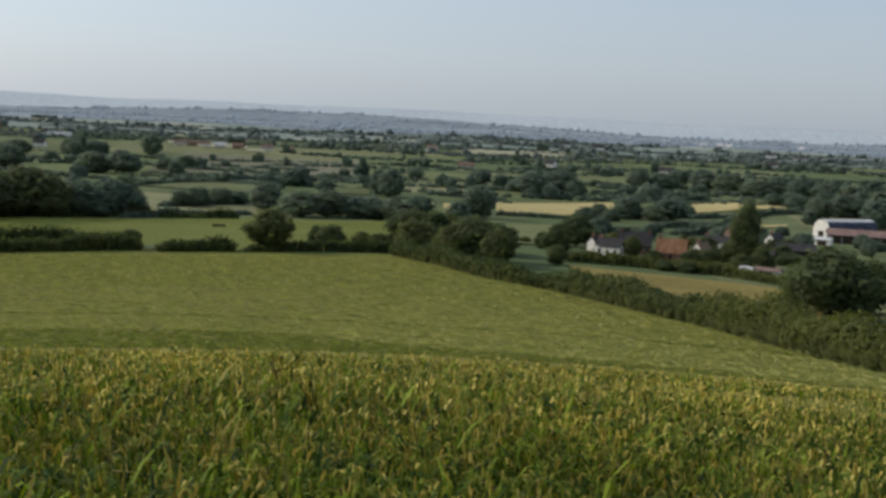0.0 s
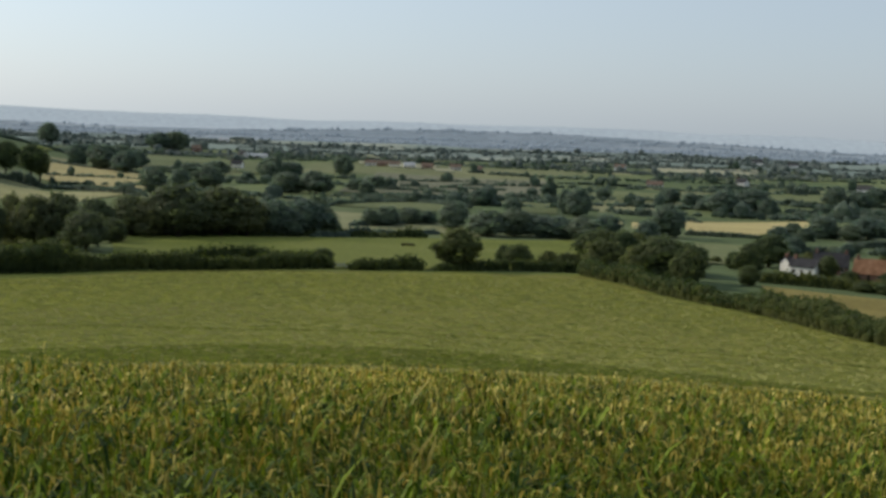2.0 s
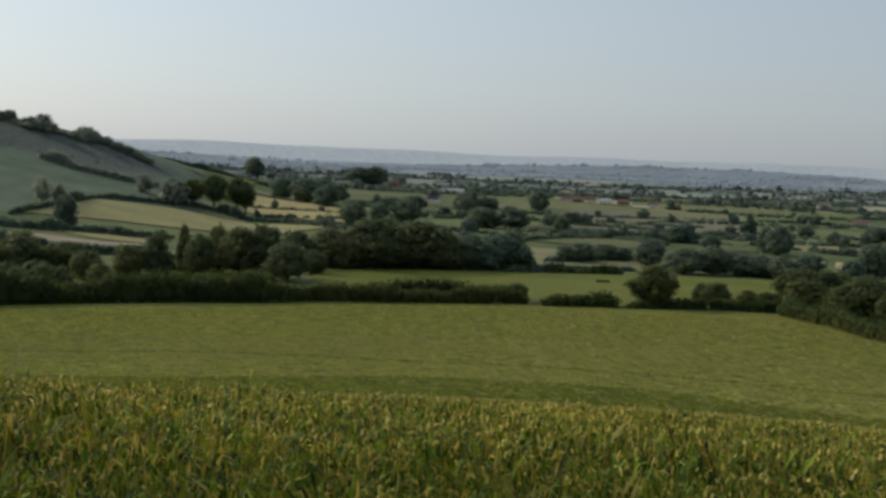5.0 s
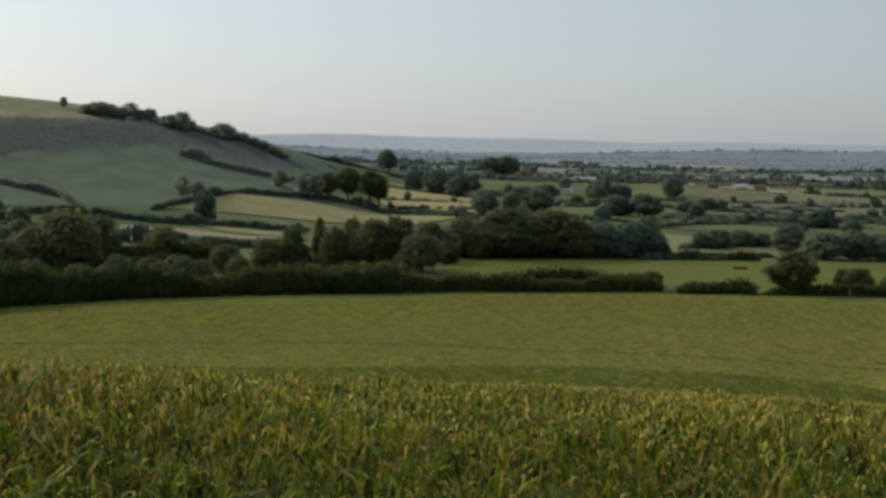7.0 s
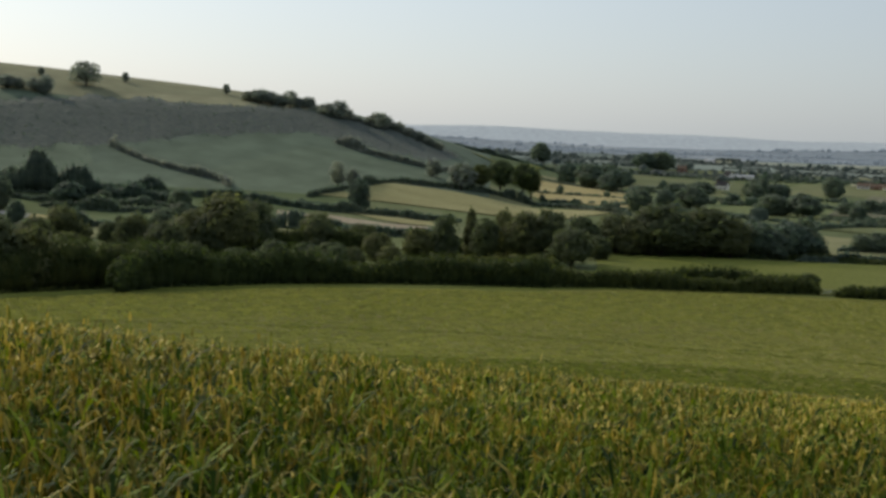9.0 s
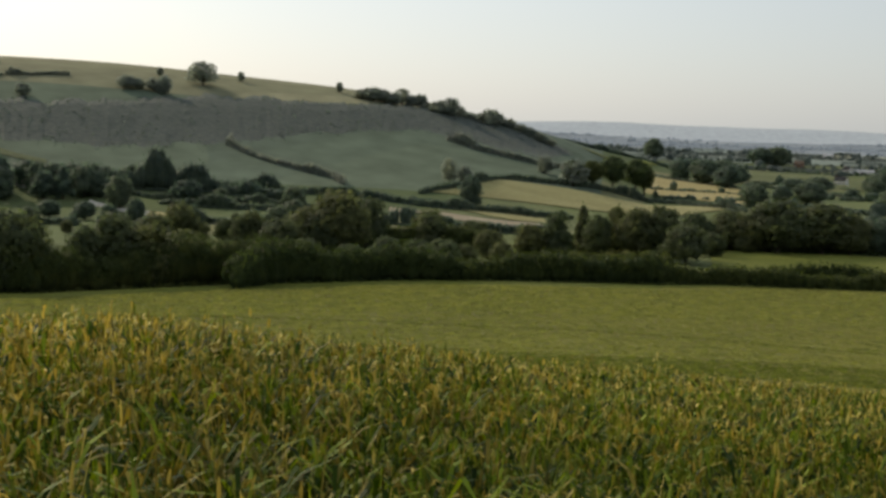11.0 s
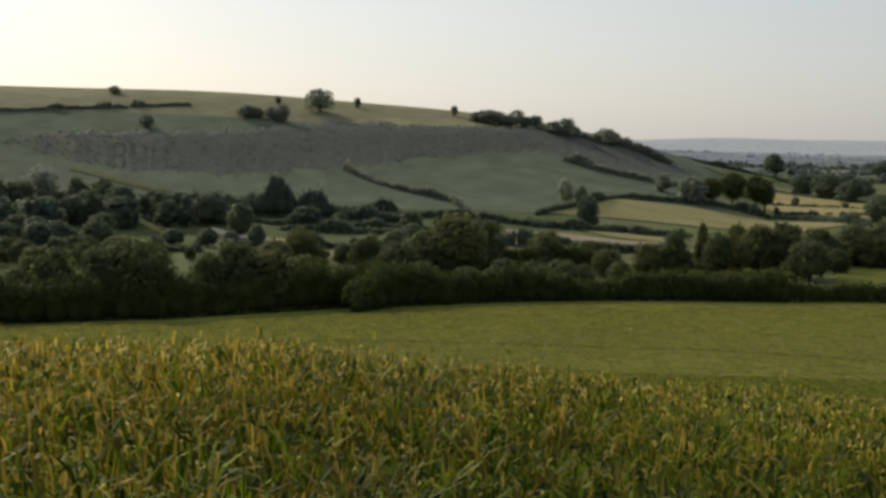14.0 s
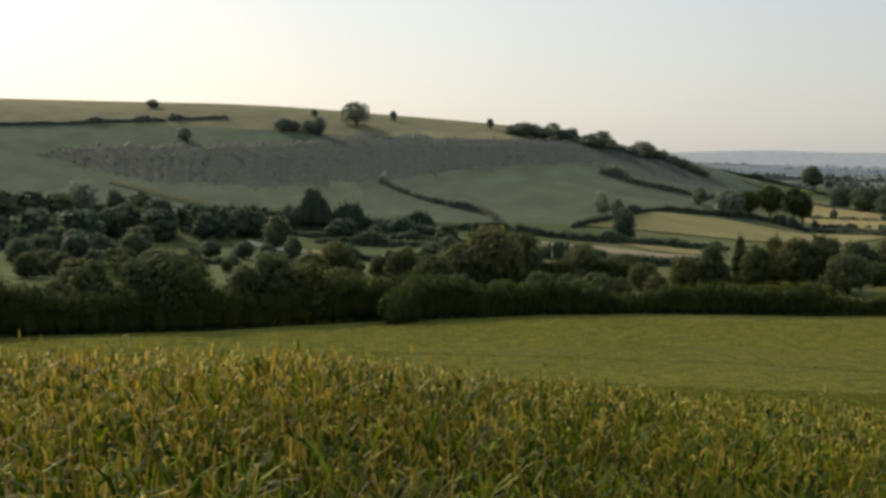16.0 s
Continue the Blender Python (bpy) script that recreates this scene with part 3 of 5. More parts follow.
oak(-143.7, 449.6, 17.8, 24.2)
oak(-154.2, 435.5, 19.1, 23.7)
oak(-135.5, 454.2, 14.6, 16.2)
bushy(-128.6, 464.5, 12.9, 14.4)
oak(-118.9, 473.3, 13, 16.2)
bushy(-114, 482.7, 10.3, 10.6)
bushy(-122.8, 465.1, 9.8, 12.3)
oak(-73.5, 542, 10.9, 14.5)
oak(-56.5, 514.9, 10.1, 17.7)
oak(-46.2, 522, 10.9, 15.7)
bushy(-37.3, 522.7, 9.1, 15.7)
bushy(-28.3, 522.2, 8.9, 15.6)
oak(-19, 515.6, 8.8, 15.4)
bushy(-10.6, 533.9, 9.8, 14.1)
oak(13.9, 555.8, 13.8, 15.7)
bushy(5.2, 507, 9.7, 10.8)
bushy(22.5, 435.4, 3.7, 4.8)
oak(-27.7, 659.4, 14.6, 14.1)
bushy(-34.7, 673.1, 12.9, 8.6)
tall(-50.2, 786.4, 15.3, 11.4)
oak(-81.2, 701.3, 8.9, 13.9)
bushy(-59.4, 651.3, 8.3, 9.5)
bushy(-19.3, 837.8, 7, 10.7)
oak(20.5, 791.7, 10, 14.9)
bushy(31.8, 777.4, 8.8, 11.3)
bushy(48.3, 748.4, 12.7, 19.2)
oak(66.7, 777.1, 13.1, 23.3)
bushy(44.4, 764.7, 9, 13.1)
bushy(72.7, 742.4, 10.1, 12.1)
bushy(82.4, 596.3, 10.1, 15.9)
bushy(72, 573.5, 5.9, 7.4)
oak(102.4, 601.3, 9.8, 17.2)
bushy(92.6, 587.8, 7.5, 10.2)
bushy(114.1, 623.6, 6.3, 8.1)
oak(194.9, 592.8, 14.1, 17.6)
bushy(241.4, 783.7, 12.3, 21)
oak(234, 804.7, 14.4, 21.5)
oak(228.8, 849.7, 13.3, 22.5)
bushy(222.1, 888.7, 12.4, 23.5)
oak(197.3, 839.1, 11.4, 22.1)
oak(183.1, 856.7, 13.5, 22.4)
oak(172.5, 887.4, 14.3, 21.6)
bushy(161, 920, 11.7, 17.5)
oak(137.6, 846.9, 11.5, 18.3)
bushy(123.1, 847.1, 11.8, 16.1)
bushy(293.5, 916.1, 12.4, 20.5)
bushy(199.1, 762.4, 7.1, 13.5)
tall(-259.8, 942.8, 20.8, 10.9)
bushy(-254.5, 902.8, 13.4, 13.6)
bushy(-232.2, 1040.4, 16.3, 15.5)
bushy(-154.9, 756.3, 8.7, 9.9)
bushy(-116.8, 702.4, 6.3, 7.3)
bushy(-123.9, 717.4, 4.8, 6.2)
bushy(-107.1, 535.4, 6.9, 9.3)
bushy(-101.3, 541.6, 8.1, 10.3)
bushy(-94.9, 558, 7.1, 11.6)
bushy(-87.6, 565.2, 5.7, 7.3)
bushy(-206.2, 791.6, 9.4, 16.1)
oak(-193.6, 788.6, 11.3, 18)
bushy(-163.8, 834.1, 8.8, 14.5)
oak(-567.6, 1593.9, 20, 31.8)
bushy(-576.8, 1556.6, 15.5, 24.1)
bushy(-242.7, 1087.2, 15.4, 17.1)
tall(-273.4, 988.9, 17.3, 14.9)
bushy(-280, 980.8, 10.8, 13.1)
bushy(-200.7, 751.7, 12.1, 19.9)
oak(-183.9, 751.8, 13.7, 19.8)
bushy(-170.4, 804.1, 7.8, 14)
bushy(-248.6, 749.9, 13.4, 18.2)
oak(-248.4, 663, 13.5, 15.1)
bushy(-258.3, 731.8, 11.5, 13.2)
bushy(-259.6, 868, 7.6, 11.6)
oak(-338.7, 630.8, 14.7, 15.9)
stand(-334.9, 646.4, 14.7, 13.7)
stand(-336, 672.8, 18.5, 16)
stand(-340, 710.9, 20, 16.1)
stand(-338, 718.5, 18.9, 13.6)
bushy(-365.8, 647.9, 9.9, 10.8)
oak(-741.3, 1600.7, 26.2, 25.6)
oak(-372.7, 561.6, 12.9, 9.8)
bushy(-368.3, 569.2, 9.4, 7.5)
oak(-329.9, 515.5, 15.5, 11.5)
bushy(-449.5, 1058.5, 14.7, 29.4)
bushy(-416.3, 1029, 16.5, 28.4)
bushy(-384.9, 987.7, 13.5, 18.1)
bushy(-500.9, 1138.7, 10, 21.2)
oak(-159.9, 371, 12.4, 13.4)
bushy(-164.8, 403.7, 8.4, 9.3)
bushy(-195.7, 355.7, 14.7, 8.7)
tall(-199.1, 378.9, 16.5, 7.7)
bushy(-191.4, 373.9, 13.7, 10)
bushy(-190.2, 385.6, 16.2, 8.4)
oak(-181, 381.2, 15.9, 12.6)
oak(-174.9, 385.2, 17, 14.4)
oak(-178.2, 420.8, 13.7, 13.7)
oak(-170.3, 432.7, 14.5, 15.9)
oak(-160.1, 439.8, 17.2, 16.8)
oak(-152.9, 449.7, 15.4, 16.2)
oak(-143.3, 456, 16.5, 16.3)
oak(-133, 475.7, 13.8, 11.8)
oak(-124, 482.3, 13.1, 12.8)
oak(-118.6, 486.8, 14.4, 11.5)
bushy(-163.3, 431.1, 12.8, 13.8)
bushy(-147.8, 453.5, 13, 14.3)
bushy(-265, 336.1, 18.5, 20.1)
oak(-245, 323.8, 17.2, 13.9)
oak(-248, 299.7, 14.4, 14.9)
bushy(-242.7, 281.9, 12.1, 11.1)
bushy(-240.2, 351.8, 11.6, 10.2)
bushy(-203.1, 351.5, 10.3, 10.4)
bushy(-202.3, 327.5, 9.8, 9.9)
oak(-239.4, 304, 18.9, 18.2)
bushy(-242.6, 300.2, 14.7, 13.2)
bushy(-268.4, 298, 12.6, 8.6)
bushy(-270.1, 295, 10.9, 6.8)
bushy(-281.4, 281.4, 14.4, 10.9)
bushy(-279, 268.2, 11.9, 11.6)
bushy(-260.3, 380.5, 10.8, 12.6)
bushy(-238, 374.8, 8.5, 11.4)
bushy(-208.1, 364.8, 8.1, 10.8)
oak(-216.3, 168.2, 17.1, 14)
oak(-220.5, 164.4, 15.4, 10.6)
bushy(-216.6, 174.3, 15.8, 9.5)
oak(-213.4, 193.4, 16, 13.5)
bushy(-212.9, 184.9, 13.8, 8.4)
bushy(-209.1, 199.5, 13.8, 11.1)
bushy(-228.2, 158.8, 15.4, 9.5)
bushy(-230.8, 151.3, 11.6, 10.6)
bushy(-234.3, 145.8, 10.6, 10.6)
bushy(-239.1, 139.9, 13, 10.6)
bushy(-218.8, 219.6, 11.9, 11.9)
oak(-329.5, 328.1, 10.9, 9.9)
tall(-299, 324.2, 9.4, 8.7)
bushy(-292.1, 325, 9.7, 7.5)
bushy(-301.7, 321.6, 7.2, 7.5)
oak(-464, 446.6, 10.9, 19.2)
bushy(-467.1, 434.6, 10.1, 10.9)
bushy(-453.6, 451.5, 7.3, 16.4)
oak(-428, 391.4, 14.8, 12.4)
oak(-461.8, 401.6, 14, 13.1)
tall(-461.5, 389.6, 16, 11.3)
bushy(-457.6, 406.4, 11.5, 10.4)
bushy(-479.6, 389.8, 13.9, 10.5)
oak(-509.6, 380.6, 15.7, 16.3)
oak(-519.6, 373.6, 15.5, 10.9)
oak(-534.1, 363.3, 18.7, 19.3)
bushy(-529.8, 348.2, 15.5, 18.9)
oak(-533.2, 335.6, 17.6, 21.5)
oak(-534.4, 322.1, 18.9, 24)
bushy(-484.3, 370.9, 17.7, 15.6)
bushy(-493.2, 359, 15, 15.6)
bushy(-490.5, 311.3, 16.6, 19.8)
bushy(-479.7, 326.1, 16.7, 19.8)
oak(-594.9, 612.7, 15, 20.5)
bushy(-626.7, 606.3, 5.6, 5.2)
bushy(-549, 692.9, 7, 5.3)
bushy(-703.4, 535.4, 5.1, 9.1)
bushy(-621, 494.8, 7.4, 9.5)
bushy(-529.2, 692.1, 6.3, 13.4)
bushy(-522.3, 695.0, 8.9, 16.3)
bushy(-515.7, 698.3, 8.5, 12.6)
bushy(-509.5, 699.7, 8.1, 11.1)
oak(-509.0, 708.4, 10.8, 12.7)
bushy(-503.1, 710.8, 7.8, 11.1)
bushy(-500.2, 716.9, 9.3, 10.4)
bushy(-491.7, 713.8, 5.9, 10.4)
bushy(-481.1, 710.0, 10.2, 12.4)
oak(-473.4, 713.0, 14.2, 14.6)
bushy(-473.5, 722.9, 8.9, 9.6)
bushy(-468.7, 727.1, 5.2, 9.6)
bushy(-459.2, 728.6, 8.1, 11.0)
oak(-454.7, 731.2, 12.5, 16.9)
bushy(-455.8, 742.7, 9.7, 11.2)
bushy(-449.4, 746.6, 8.2, 11.9)
bushy(-440.3, 744.5, 7.8, 11.8)
bushy(-434.4, 747.7, 7.4, 11.8)
bushy(-426.0, 746.4, 6.6, 11.0)
bushy(-420.5, 749.5, 5.1, 9.5)
bushy(-606.4, 560.1, 7.8, 12.7)
bushy(-603.1, 565.6, 6.4, 9.9)
bushy(-595.6, 571.7, 7.8, 10.6)
bushy(-587.7, 572.1, 11.2, 10.5)
bushy(-597.1, 650.2, 6.8, 5.3)
oak(-752.3, 1622, 24, 27.5)
oak(-535.9, 338.8, 11.6, 12.2)
oak(-537, 309.9, 11.2, 13.8)
oak(-523.3, 328.8, 11.3, 12.1)
bushy(-505.6, 323.1, 11.2, 13.3)
bushy(-491.8, 393.7, 12, 14)
oak(-529.6, 314.5, 12.4, 15)
bushy(-530, 336.8, 14.2, 17.2)
oak(-546.4, 313.6, 12.5, 13.4)
bushy(-507.5, 345.7, 11.4, 11.8)
bushy(-512.4, 327.3, 11.1, 13.5)
oak(-498.5, 355, 12.8, 11.8)
oak(-520.5, 306.4, 12.1, 14.2)
bushy(-507.9, 337.8, 11.2, 13.5)
oak(-547.6, 327.3, 11.5, 14.2)
bushy(-517.3, 311.8, 11, 10.3)
bushy(-477.8, 366.2, 14.2, 16.7)
bushy(-545.8, 314.7, 14, 17.5)
oak(-466.8, 383.2, 12.5, 10.8)
oak(-482.7, 401.7, 11.8, 13.9)
bushy(-531.2, 349.7, 11.9, 12.2)
oak(-466.7, 405.1, 11.6, 12.4)
oak(-546.9, 328.6, 12.7, 15.8)
oak(-495.5, 366, 12.1, 13.4)
oak(-531, 320.1, 12.8, 14.3)
bushy(-514.4, 360.2, 11.7, 11)
oak(-503.7, 347.6, 11.5, 12.3)
oak(-462.5, 266.9, 9.9, 10.7)
bushy(-444.4, 285.1, 9.9, 11.7)
oak(-326.9, 218.2, 7.4, 8.7)
oak(-473.3, 310.4, 10.6, 12.6)
bushy(-382.1, 239.6, 8.5, 10)
bushy(-374.6, 247.6, 8.5, 9.4)
oak(-455.7, 339.1, 10.9, 12.6)
oak(-361, 208.8, 7.7, 9.3)
bushy(-354.4, 257.4, 8.4, 9.7)
oak(-428.1, 315.8, 10.2, 11.8)
bushy(-435.6, 294.8, 10, 11.7)
bushy(-373.6, 271.8, 8.9, 9.3)
bushy(-376.5, 269.5, 8.8, 10.3)
bushy(-504.3, 290.6, 10.7, 12.9)
oak(-458.1, 309.8, 10.4, 12.3)
bushy(-434.1, 269.5, 9.5, 11.3)
bushy(-217.2, 241.7, 6.2, 7.2)
bushy(-196.7, 296.8, 7, 7.9)
oak(-219.6, 264.8, 8.2, 9.5)
bushy(-196.5, 255.1, 6.9, 8)
oak(-214.3, 244.4, 6.3, 7.2)
oak(-210.4, 287.1, 8.5, 8.2)
bushy(-219.5, 300.3, 7.3, 8.3)
bushy(-195.7, 281.7, 7.2, 8.2)
oak(-199.1, 298.7, 8.3, 9.5)
bushy(-202.9, 271.6, 6.7, 7.5)
bushy(-197.1, 283.1, 8.7, 9.1)
bushy(-212.5, 273, 6.8, 7.7)
oak(-189.5, 313.1, 7.2, 8.1)
oak(-217.9, 228.9, 6, 7)
bushy(-240.2, 223.3, 7.8, 7.8)
oak(-236.2, 254.2, 6.6, 6.7)
bushy(-188.7, 274.4, 8.4, 7.1)
oak(-193.3, 256.3, 6.3, 7.1)
bushy(-240.4, 236.1, 7.9, 7.5)
bushy(-189.1, 284.9, 8.3, 7.7)
bushy(-210.7, 287, 6.9, 7.9)
bushy(-193.7, 301.1, 7, 7.9)
oak(58.2, 405.8, 7, 6.3)
bushy(84.8, 374.5, 5.2, 6.6)
bushy(130.3, 478.6, 5.7, 8.5)
bushy(111.3, 443.2, 5.3, 7.8)
bushy(114.2, 518.6, 6.2, 11.3)
bushy(103.6, 533, 4.5, 9.3)
bushy(83.4, 520.4, 4.4, 8.1)
oak(59.4, 505.5, 6.1, 8.7)
bushy(61.7, 365.8, 2.8, 6.3)
bushy(67.2, 361.8, 3.4, 6.3)
bushy(31.9, 423.8, 5.4, 6.2)
bushy(-10.8, 367.8, 5.6, 6.3)
bushy(31.7, 365.6, 6, 6.3)
bushy(161.3, 495.4, 3.2, 6.7)
bushy(88.1, 466.8, 2.9, 6.7)
bushy(49.3, 429.2, 4.2, 3.5)
bushy(89.7, 439.9, 2.6, 4.6)
bushy(106.7, 468, 4.2, 4.1)
bushy(74.8, 492.4, 3.9, 7.2)
bushy(88.5, 420.8, 3.2, 5.7)
bushy(59.7, 459.1, 4.1, 6.1)
bushy(92.3, 507.7, 3.4, 4.6)
bushy(64.5, 403.9, 2.8, 5.8)
bushy(137.9, 538.6, 4.1, 6.2)
bushy(51.5, 439, 4.3, 3.8)
bushy(107.5, 511.8, 4.3, 7.6)
bushy(74.1, 506.6, 3.2, 5.9)
bushy(56.3, 485.7, 4, 7.1)
bushy(84.1, 462.4, 3.9, 3.8)
bushy(104.3, 502.3, 4.2, 7.7)
bushy(52.1, 424.8, 3.6, 3.7)
bushy(60.7, 384.2, 3.9, 3.3)
bushy(92.8, 404.5, 2.9, 5.1)
bushy(53.9, 446.8, 4, 5.4)
bushy(126.2, 528.1, 3.8, 7.6)
bushy(96.3, 462.1, 3.5, 7.1)
oak(-398.1, 260.9, 7.4, 8.7)
bushy(-330.5, 391, 9.9, 9)
oak(-497, 343.2, 7.7, 9.8)
bushy(-390.6, 252.3, 8.6, 11.1)
oak(-293.5, 349, 8.6, 10.3)
bushy(-324.1, 374.2, 8.5, 10.4)
oak(-406.2, 240.3, 4.9, 7.1)
oak(-387, 311.8, 6.6, 7.4)
oak(-375.2, 351.3, 9.2, 7.7)
bushy(-352.9, 238.7, 7.8, 10.5)
bushy(-386.9, 457.3, 9.1, 11)
bushy(-361, 242.7, 7.7, 8.7)
bushy(-330.3, 380.7, 6.6, 7.5)
bushy(-512.5, 304.3, 9.6, 15)
bushy(-518.2, 302.4, 8.8, 11)
oak(-367.2, 330.5, 8, 7.2)
bushy(-325.2, 296.4, 5.8, 7.7)
bushy(-478.7, 332.8, 10.6, 10)
oak(-376.3, 286.6, 7.7, 11.1)
bushy(-328.2, 255.7, 8, 9.6)
oak(-413.7, 342.4, 6.8, 9.4)
oak(-393.1, 342, 7.3, 9.6)
bushy(-411.8, 436.3, 7.7, 7.4)
oak(-440.7, 306.8, 9.5, 12.4)
bushy(-295.1, 347.6, 6.6, 6.4)
bushy(-350.8, 297.5, 4.8, 4.5)
bushy(-299.9, 308.1, 6.8, 7.3)
oak(-340.6, 378.3, 5.9, 7)
oak(-426.7, 430.3, 10, 14.7)
bushy(-450.4, 317.4, 6.9, 10.1)
bushy(108.9, 424.3, 4.9, 7.9)
oak(118.2, 450.8, 5.2, 8)
oak(107.4, 409.1, 3.1, 4)
bushy(100.9, 487.7, 3.9, 6)
oak(73.5, 391.2, 4.3, 4.9)
oak(75.2, 482.2, 6, 6.5)
oak(155.1, 478.5, 3.7, 4.5)
bushy(102.4, 426.9, 3.4, 5.4)
bushy(103.1, 496.4, 4.6, 7.4)
bushy(63.9, 444.4, 4.5, 4.6)
bushy(129.3, 473.7, 4.2, 5)
oak(85, 436.8, 4.9, 4.9)
bushy(147.5, 457.8, 4.3, 5.7)
oak(87.8, 428.1, 2.9, 3)
bushy(103.9, 403.8, 2.9, 3.6)
oak(90.4, 452.1, 4.5, 6.7)
bushy(104.6, 418.1, 3.8, 4.4)
oak(155.9, 485.6, 4.4, 6.1)
bushy(78.2, 391.3, 4, 4.8)
bushy(77.5, 401.6, 4.3, 6.1)
bushy(159.5, 481.3, 3.4, 5.6)
bushy(155.2, 490, 5.6, 6.8)
oak(100.7, 451.9, 3.2, 5.1)
bushy(132.1, 452.1, 3.6, 6)
oak(182.6, 644.6, 10.4, 14.9)
bushy(196.8, 657.2, 11.2, 14.6)
oak(206.9, 656.2, 13.3, 17.6)
bushy(205.1, 618.9, 16.3, 16.7)
bushy(186.4, 701.7, 7.8, 13.6)
oak(179.9, 724, 7.4, 12.7)
bushy(168.6, 611.2, 6.6, 8.1)
bushy(27.6, 443.1, 2.2, 4.2)
bushy(69.8, 597.9, 6.4, 7.7)
oak(60.1, 565.8, 6.2, 9.7)
stand(-340.6, 634.3, 13.3, 15.4)
oak(-417.4, 954.7, 16.8, 19.6)
bushy(-381.4, 911.4, 18.5, 21.9)
oak(-353.9, 888.1, 16.2, 20.4)
bushy(-301, 792.8, 10.1, 12.3)
oak(-566.9, 1526.1, 20.5, 32)
bushy(-552.1, 1540, 22.1, 27.9)
bushy(-322.4, 938.1, 8.4, 18.6)
oak(-305.2, 939.7, 10.8, 21.1)
bushy(-277, 985.8, 12.1, 17.5)
oak(-261.4, 985.9, 11.1, 21.8)


# ---------------------------------------------------------------- hedges
HEDGE_RNG = np.random.default_rng(17)


def hedge(height, width, line):
    """An overgrown field hedge along a line of the plan: a dense inside, loose sprays over it, an uneven top."""
    rng = HEDGE_RNG
    p = np.array(line)
    seg = np.hypot(*np.diff(p, axis=0).T)
    total = seg.sum()
    dist = float(np.hypot(*p.mean(0)))
    step = 1.1 if dist < 450 else 1.8
    n = max(int(total / step), 4)
    s = np.linspace(0, total, n)
    cum = np.concatenate([[0], np.cumsum(seg)])
    x, y = np.interp(s, cum, p[:, 0]), np.interp(s, cum, p[:, 1])
    k = rng.uniform(0, 50)
    tall_by = 1.0 + 0.13 * np.sin(s / 5.3 + k) + 0.04 * np.sin(s / 2.1 + 2 * k) + rng.normal(0, 0.04, n) + 0.12 * np.sin(s / 17.0 + 3 * k)
    if dist > 450:  # far hedges are ragged, with bushes outgrowing them
        tall_by = tall_by + 2.2 * np.clip(np.sin(s / 7.7 + k) * np.sin(s / 18.0 + 1.7 * k) - 0.35, 0, None)
    h = height * np.clip(tall_by, 0.55, 2.4) * np.clip(np.minimum(s, total - s) / 3 + 0.6, 0.6, 1.0)
    x = x + rng.normal(0, 0.25, n)
    y = y + rng.normal(0, 0.25, n)
    base = ground(x, y)
    c = np.stack([x, y, base + h * 0.42], 1)
    c2 = np.stack([x + rng.normal(0, width * 0.15, n), y + rng.normal(0, width * 0.15, n), base + h * 0.68], 1)
    c3 = np.stack([x, y, base + 0.35], 1)
    core = blobs(np.concatenate([c, c2, c3]), np.concatenate([np.stack([np.full(n, max(width * 0.34, step * 0.75)), np.full(n, max(width * 0.34, step * 0.75)), h * 0.45], 1),
                                                          np.stack([np.full(n, max(width * 0.26, step * 0.65)), np.full(n, max(width * 0.26, step * 0.65)), h * 0.2], 1), np.tile([[step * 1.05, step * 1.05, 1.1]], (n, 1))]), rng, ICO1, 0.25)
    per = int((60 if dist < 300 else 34 if dist < 450 else 16) * height / 3)
    size = 0.26 if dist < 300 else 0.36 if dist < 450 else 0.55
    i = np.repeat(np.arange(n), per)
    d = rng.normal(size=(len(i), 3))
    d[:, 2] = np.abs(d[:, 2]) * 0.9 + rng.uniform(-0.5, 0.3, len(i))
    d /= np.linalg.norm(d, axis=1)[:, None]
    pos = np.stack([x[i], y[i], base[i] + h[i] * 0.5], 1) + d * np.stack([np.full(len(i), width * 0.52), np.full(len(i), width * 0.52), h[i] * 0.5], 1) * rng.uniform(0.85, 1.15, (len(i), 1))
    pos[:, 2] = np.maximum(pos[:, 2], base[i] + 0.1)
    lv, lf = leaf_quads(pos, size, rng, d, 0.75)
    ob = tagged(new("hedge"), "overgrown dark green field hedge with uneven top" if height < 6 else "tall dark green belt of overgrown hedge trees", "hedge", "field hedges")
    ob.location = (float(x[0]), float(y[0]), float(base[0]))
    for name, (v, f) in (("inner_growth", core), ("foliage", (lv, lf))):
        # hedges beyond 480 m take leaf colours with the haze painted in
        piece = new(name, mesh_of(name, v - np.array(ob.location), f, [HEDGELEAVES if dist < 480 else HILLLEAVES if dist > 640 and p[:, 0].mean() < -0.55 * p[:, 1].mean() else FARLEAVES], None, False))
        piece.parent = ob


hedge(5.2, 3.5, [(-120.6, 332.8), (-105.6, 340), (-93.9, 350.6), (-83.7, 358.4)])
hedge(4.6, 4, [(-73.9, 347.2), (-67, 351.7), (-57.4, 356.4)])
hedge(3.2, 3, [(-52.7, 357.1), (-41.8, 369.6), (-29.6, 375.8), (-13.6, 379.8)])
hedge(4.8, 4.5, [(-13.1, 367.8), (-0.4, 344), (9.3, 316.9), (26.8, 283.7)])
hedge(5.4, 5, [(27.2, 282), (35.7, 255.6), (45, 218.5)])
hedge(6.2, 5.5, [(45.4, 217), (48, 190.3), (49.2, 165.1), (50.6, 140.5)])
hedge(2.2, 2, [(-113.4, 463.3), (-94.8, 484.8), (-75.6, 509.4)])
hedge(2.4, 2, [(-164.2, 439.3), (-139.5, 454.1), (-107.1, 474), (-76.3, 484)])
